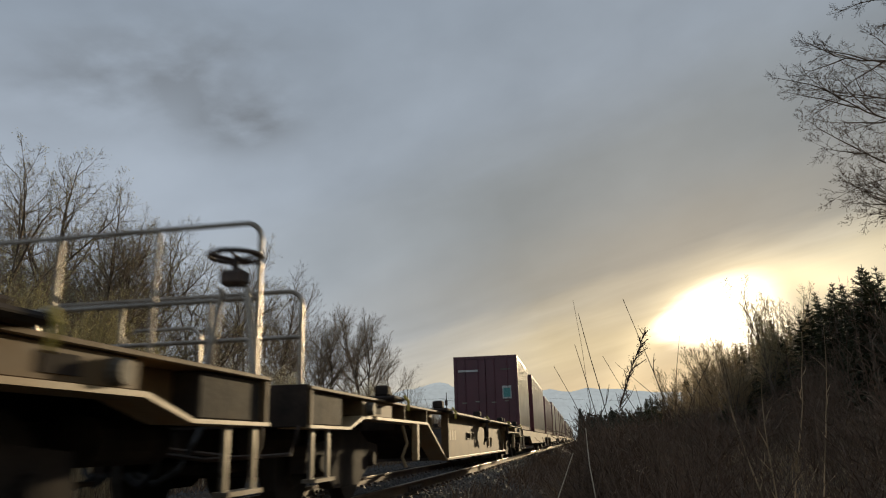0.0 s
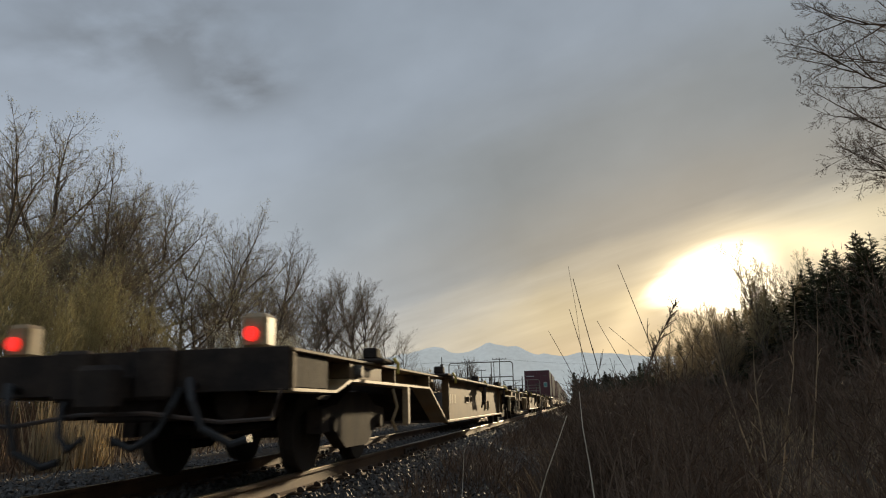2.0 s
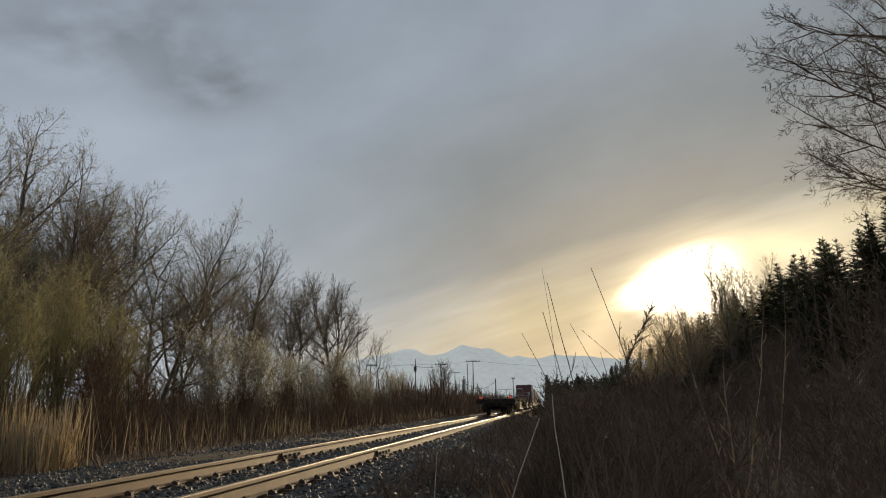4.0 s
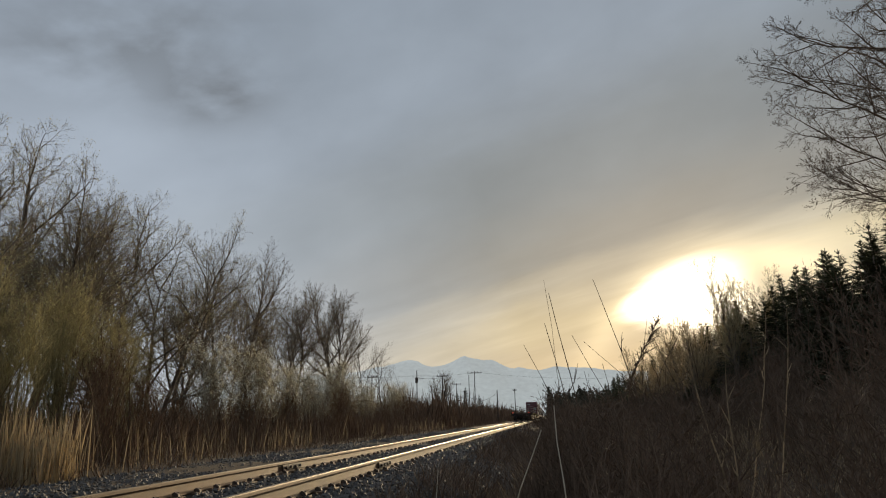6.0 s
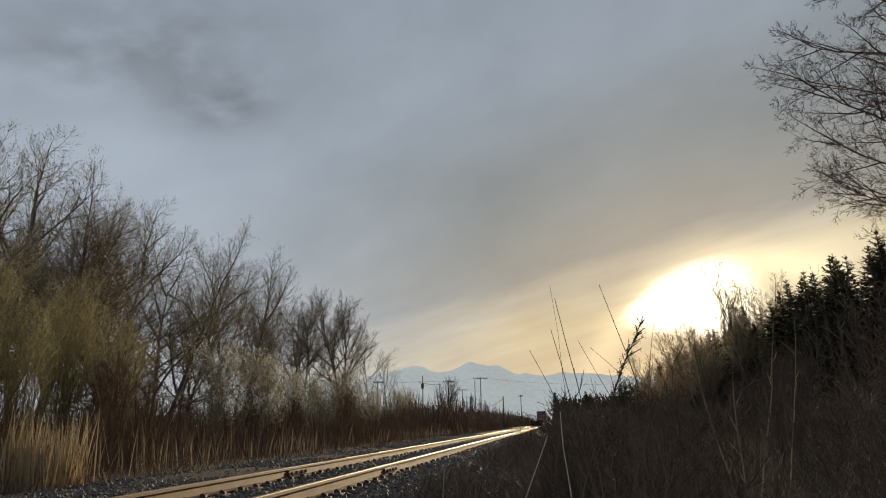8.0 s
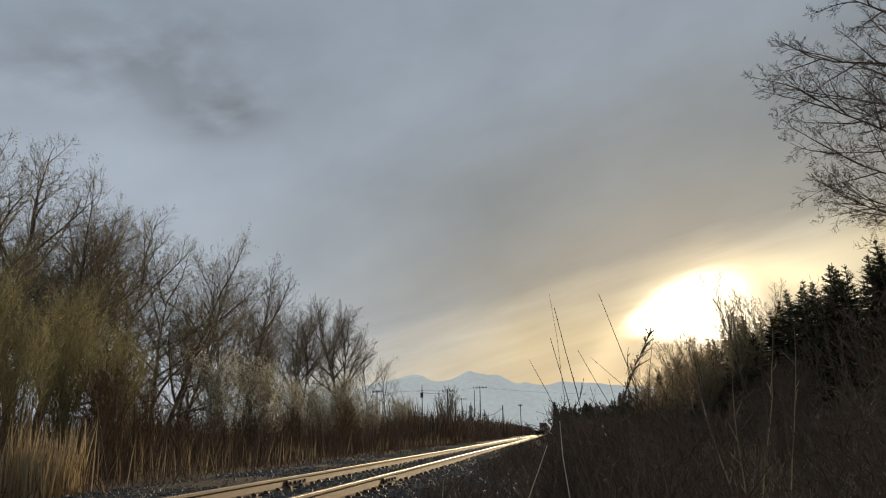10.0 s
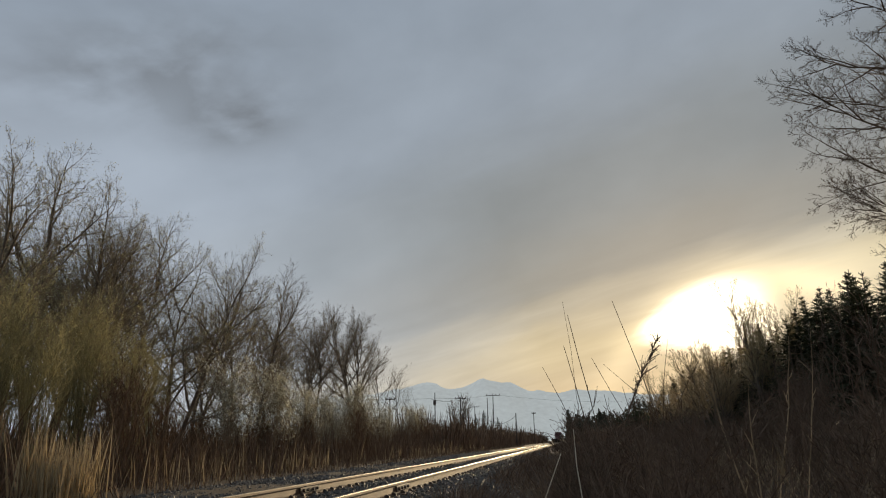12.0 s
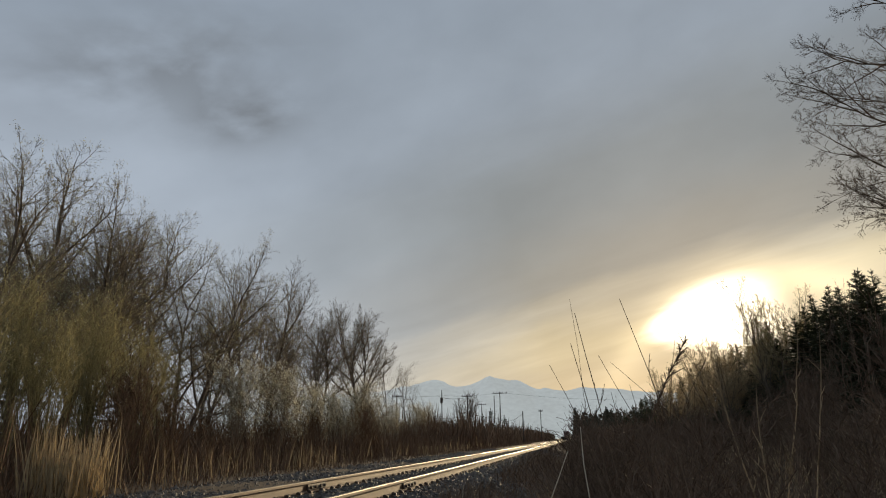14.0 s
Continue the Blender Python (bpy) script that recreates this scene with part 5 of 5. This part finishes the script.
wire((-13.4, 120, 4.7), (-8.4, 126, 4.9), 1.3, 0.035)
wire((-17.0, 122, 4.9), (-13.4, 120, 4.0), 0.1, 0.03)

# ---- ties, plates, anchors and crushed stone ----
rng = np.random.default_rng(9)


def tie_mesh(seed):
    bm = boxes((-1.30, 1.30, -0.115, 0.115, -0.40, -0.190), bevel=0.012)
    r = random.Random(seed)
    for v in bm.verts:
        v.co += Vector((r.uniform(-0.02, 0.02), r.uniform(-0.006, 0.006), r.uniform(-0.004, 0.004)))
    me = bpy.data.meshes.new("tie")
    bm.normal_update()
    bm.to_mesh(me)
    bm.free()
    me.materials.append(M_TIE)
    return me


def shared(name, bm, material):
    me = bpy.data.meshes.new(name)
    bm.normal_update()
    bm.to_mesh(me)
    bm.free()
    me.materials.append(material)
    return me


tie_meshes = [tie_mesh(i) for i in range(4)]
plate_mesh = shared("tie_plate", boxes((-0.17, 0.17, -0.095, 0.095, -0.190, -0.171), bevel=0.004), M_RAIL)
clip_bm = bmesh.new()
prism(clip_bm, [(0.055, -0.172), (0.055, -0.135), (0.085, -0.118), (0.125, -0.140), (0.135, -0.172)], -0.022, 0.022, "y")
cyl(clip_bm, (0.10, 0.04, -0.18), (0.095, 0.045, -0.125), 0.014, 0.018, 6)
clip_out = shared("rail_anchor", clip_bm, M_IRON)
for i in range(150):
    y = -2.0 + i * 0.50 + rng.uniform(-0.03, 0.03)
    tie = new("railway_tie", tie_meshes[i % 4])
    tie.matrix_basis = pose(TRACK + rng.uniform(-0.04, 0.04), y, rng.uniform(-0.004, 0.003), 0, 0, rng.uniform(-0.8, 0.8))
    tagged(tie, "weathered dark timber tie bedded in stone", "railway tie", "ties of the track")
    if i < 100:
        for sx in (-0.75, 0.75):
            pl = new("tie_plate", plate_mesh)
            pl.parent, pl.matrix_basis = tie, pose(sx, 0, 0)
            for s in (1, -1):
                c = new("rail_anchor", clip_out)
                c.parent, c.matrix_basis = tie, pose(sx, 0.02 * s, 0, 0, 0, 0 if s > 0 else 180)
# bolted joint bars on both rails
for x, y in ((TRACK + 0.75, 12.35), (TRACK - 0.75, 12.0)):
    for s in (-1, 1):
        a, b = sorted((x + s * 0.014, x + s * 0.040))
        bar = tagged(part("joint_bar", boxes((a, b, y - 0.45, y + 0.45, -0.140, -0.050), bevel=0.008), M_IRON), "dark bolted joint bar on the rail", "joint bar", "joint bars")
        for k in (-0.33, -0.12, 0.12, 0.33):
            a2, b2 = sorted((x + s * 0.038, x + s * 0.075))
            part("bolt", cyl(bmesh.new(), (a2, y + k, -0.095), (b2, y + k, -0.095), 0.024, n=6), M_IRON, bar)
# one rail-long bed of packed stone under the ties
bed = [(TRACK - 3.5, -0.20), (TRACK - 2.9, -0.17), (TRACK - 1.75, -0.215), (TRACK + 1.75, -0.215), (TRACK + 2.7, -0.60), (TRACK + 3.3, -0.88), (TRACK + 3.3, -1.3), (TRACK - 3.5, -1.3)]
tagged(part("ballast_bed", prism(bmesh.new(), bed, -40, RAIL_END, "y"), M_BALLAST), "grey packed crushed stone bed", "ballast", kind="structure")


def stones(name, count, y0, y1, size, power):
    y = y0 + (y1 - y0) * rng.random(count) ** power
    x = TRACK + rng.uniform(-3.5, 3.15, count)
    b = np.abs(x - TRACK)
    z = np.where(b < 1.75, -0.205, np.where(x < TRACK, -0.17, -0.205 - (b - 1.75) * 0.40))
    near_rail = np.abs(b - 0.75) < 0.13
    z = z + rng.uniform(-0.02, 0.035, count) - 0.06 * near_rail
    s = size * rng.uniform(0.5, 1.25, count)
    unit = np.array(((1, 0, 0), (0, 1, 0), (-1, 0, 0), (0, -1, 0), (0, 0, 0.8), (0, 0, -0.8)), float)
    a = rng.uniform(0, 2 * np.pi, count)
    rot = np.zeros((count, 3, 3))
    rot[:, 0, 0], rot[:, 0, 1], rot[:, 1, 0], rot[:, 1, 1], rot[:, 2, 2] = np.cos(a), -np.sin(a), np.sin(a), np.cos(a), 1
    v = (unit[None] * rng.uniform(0.55, 1.15, (count, 6, 1)) + rng.normal(0, 0.16, (count, 6, 3))) * s[:, None, None]
    v = np.einsum("nij,nkj->nki", rot, v) + np.stack([x, y, z], 1)[:, None]
    tri = np.array(((0, 1, 4), (1, 2, 4), (2, 3, 4), (3, 0, 4), (1, 0, 5), (2, 1, 5), (3, 2, 5), (0, 3, 5)))
    f = (np.arange(count)[:, None, None] * 6 + tri[None]).reshape(-1, 3)
    tagged(soup(name, v.reshape(-1, 3), f, M_STONE), "dark grey crushed stone ballast", "ballast", kind="stuff")


stones("ballast_stones", 26000, 3.0, 16.0, 0.040, 1.0)
stones("ballast_stones", 22000, 15.0, 60.0, 0.055, 1.6)
stones("ballast_stones", 9000, -7.0, 3.0, 0.045, 1.0)

motions()
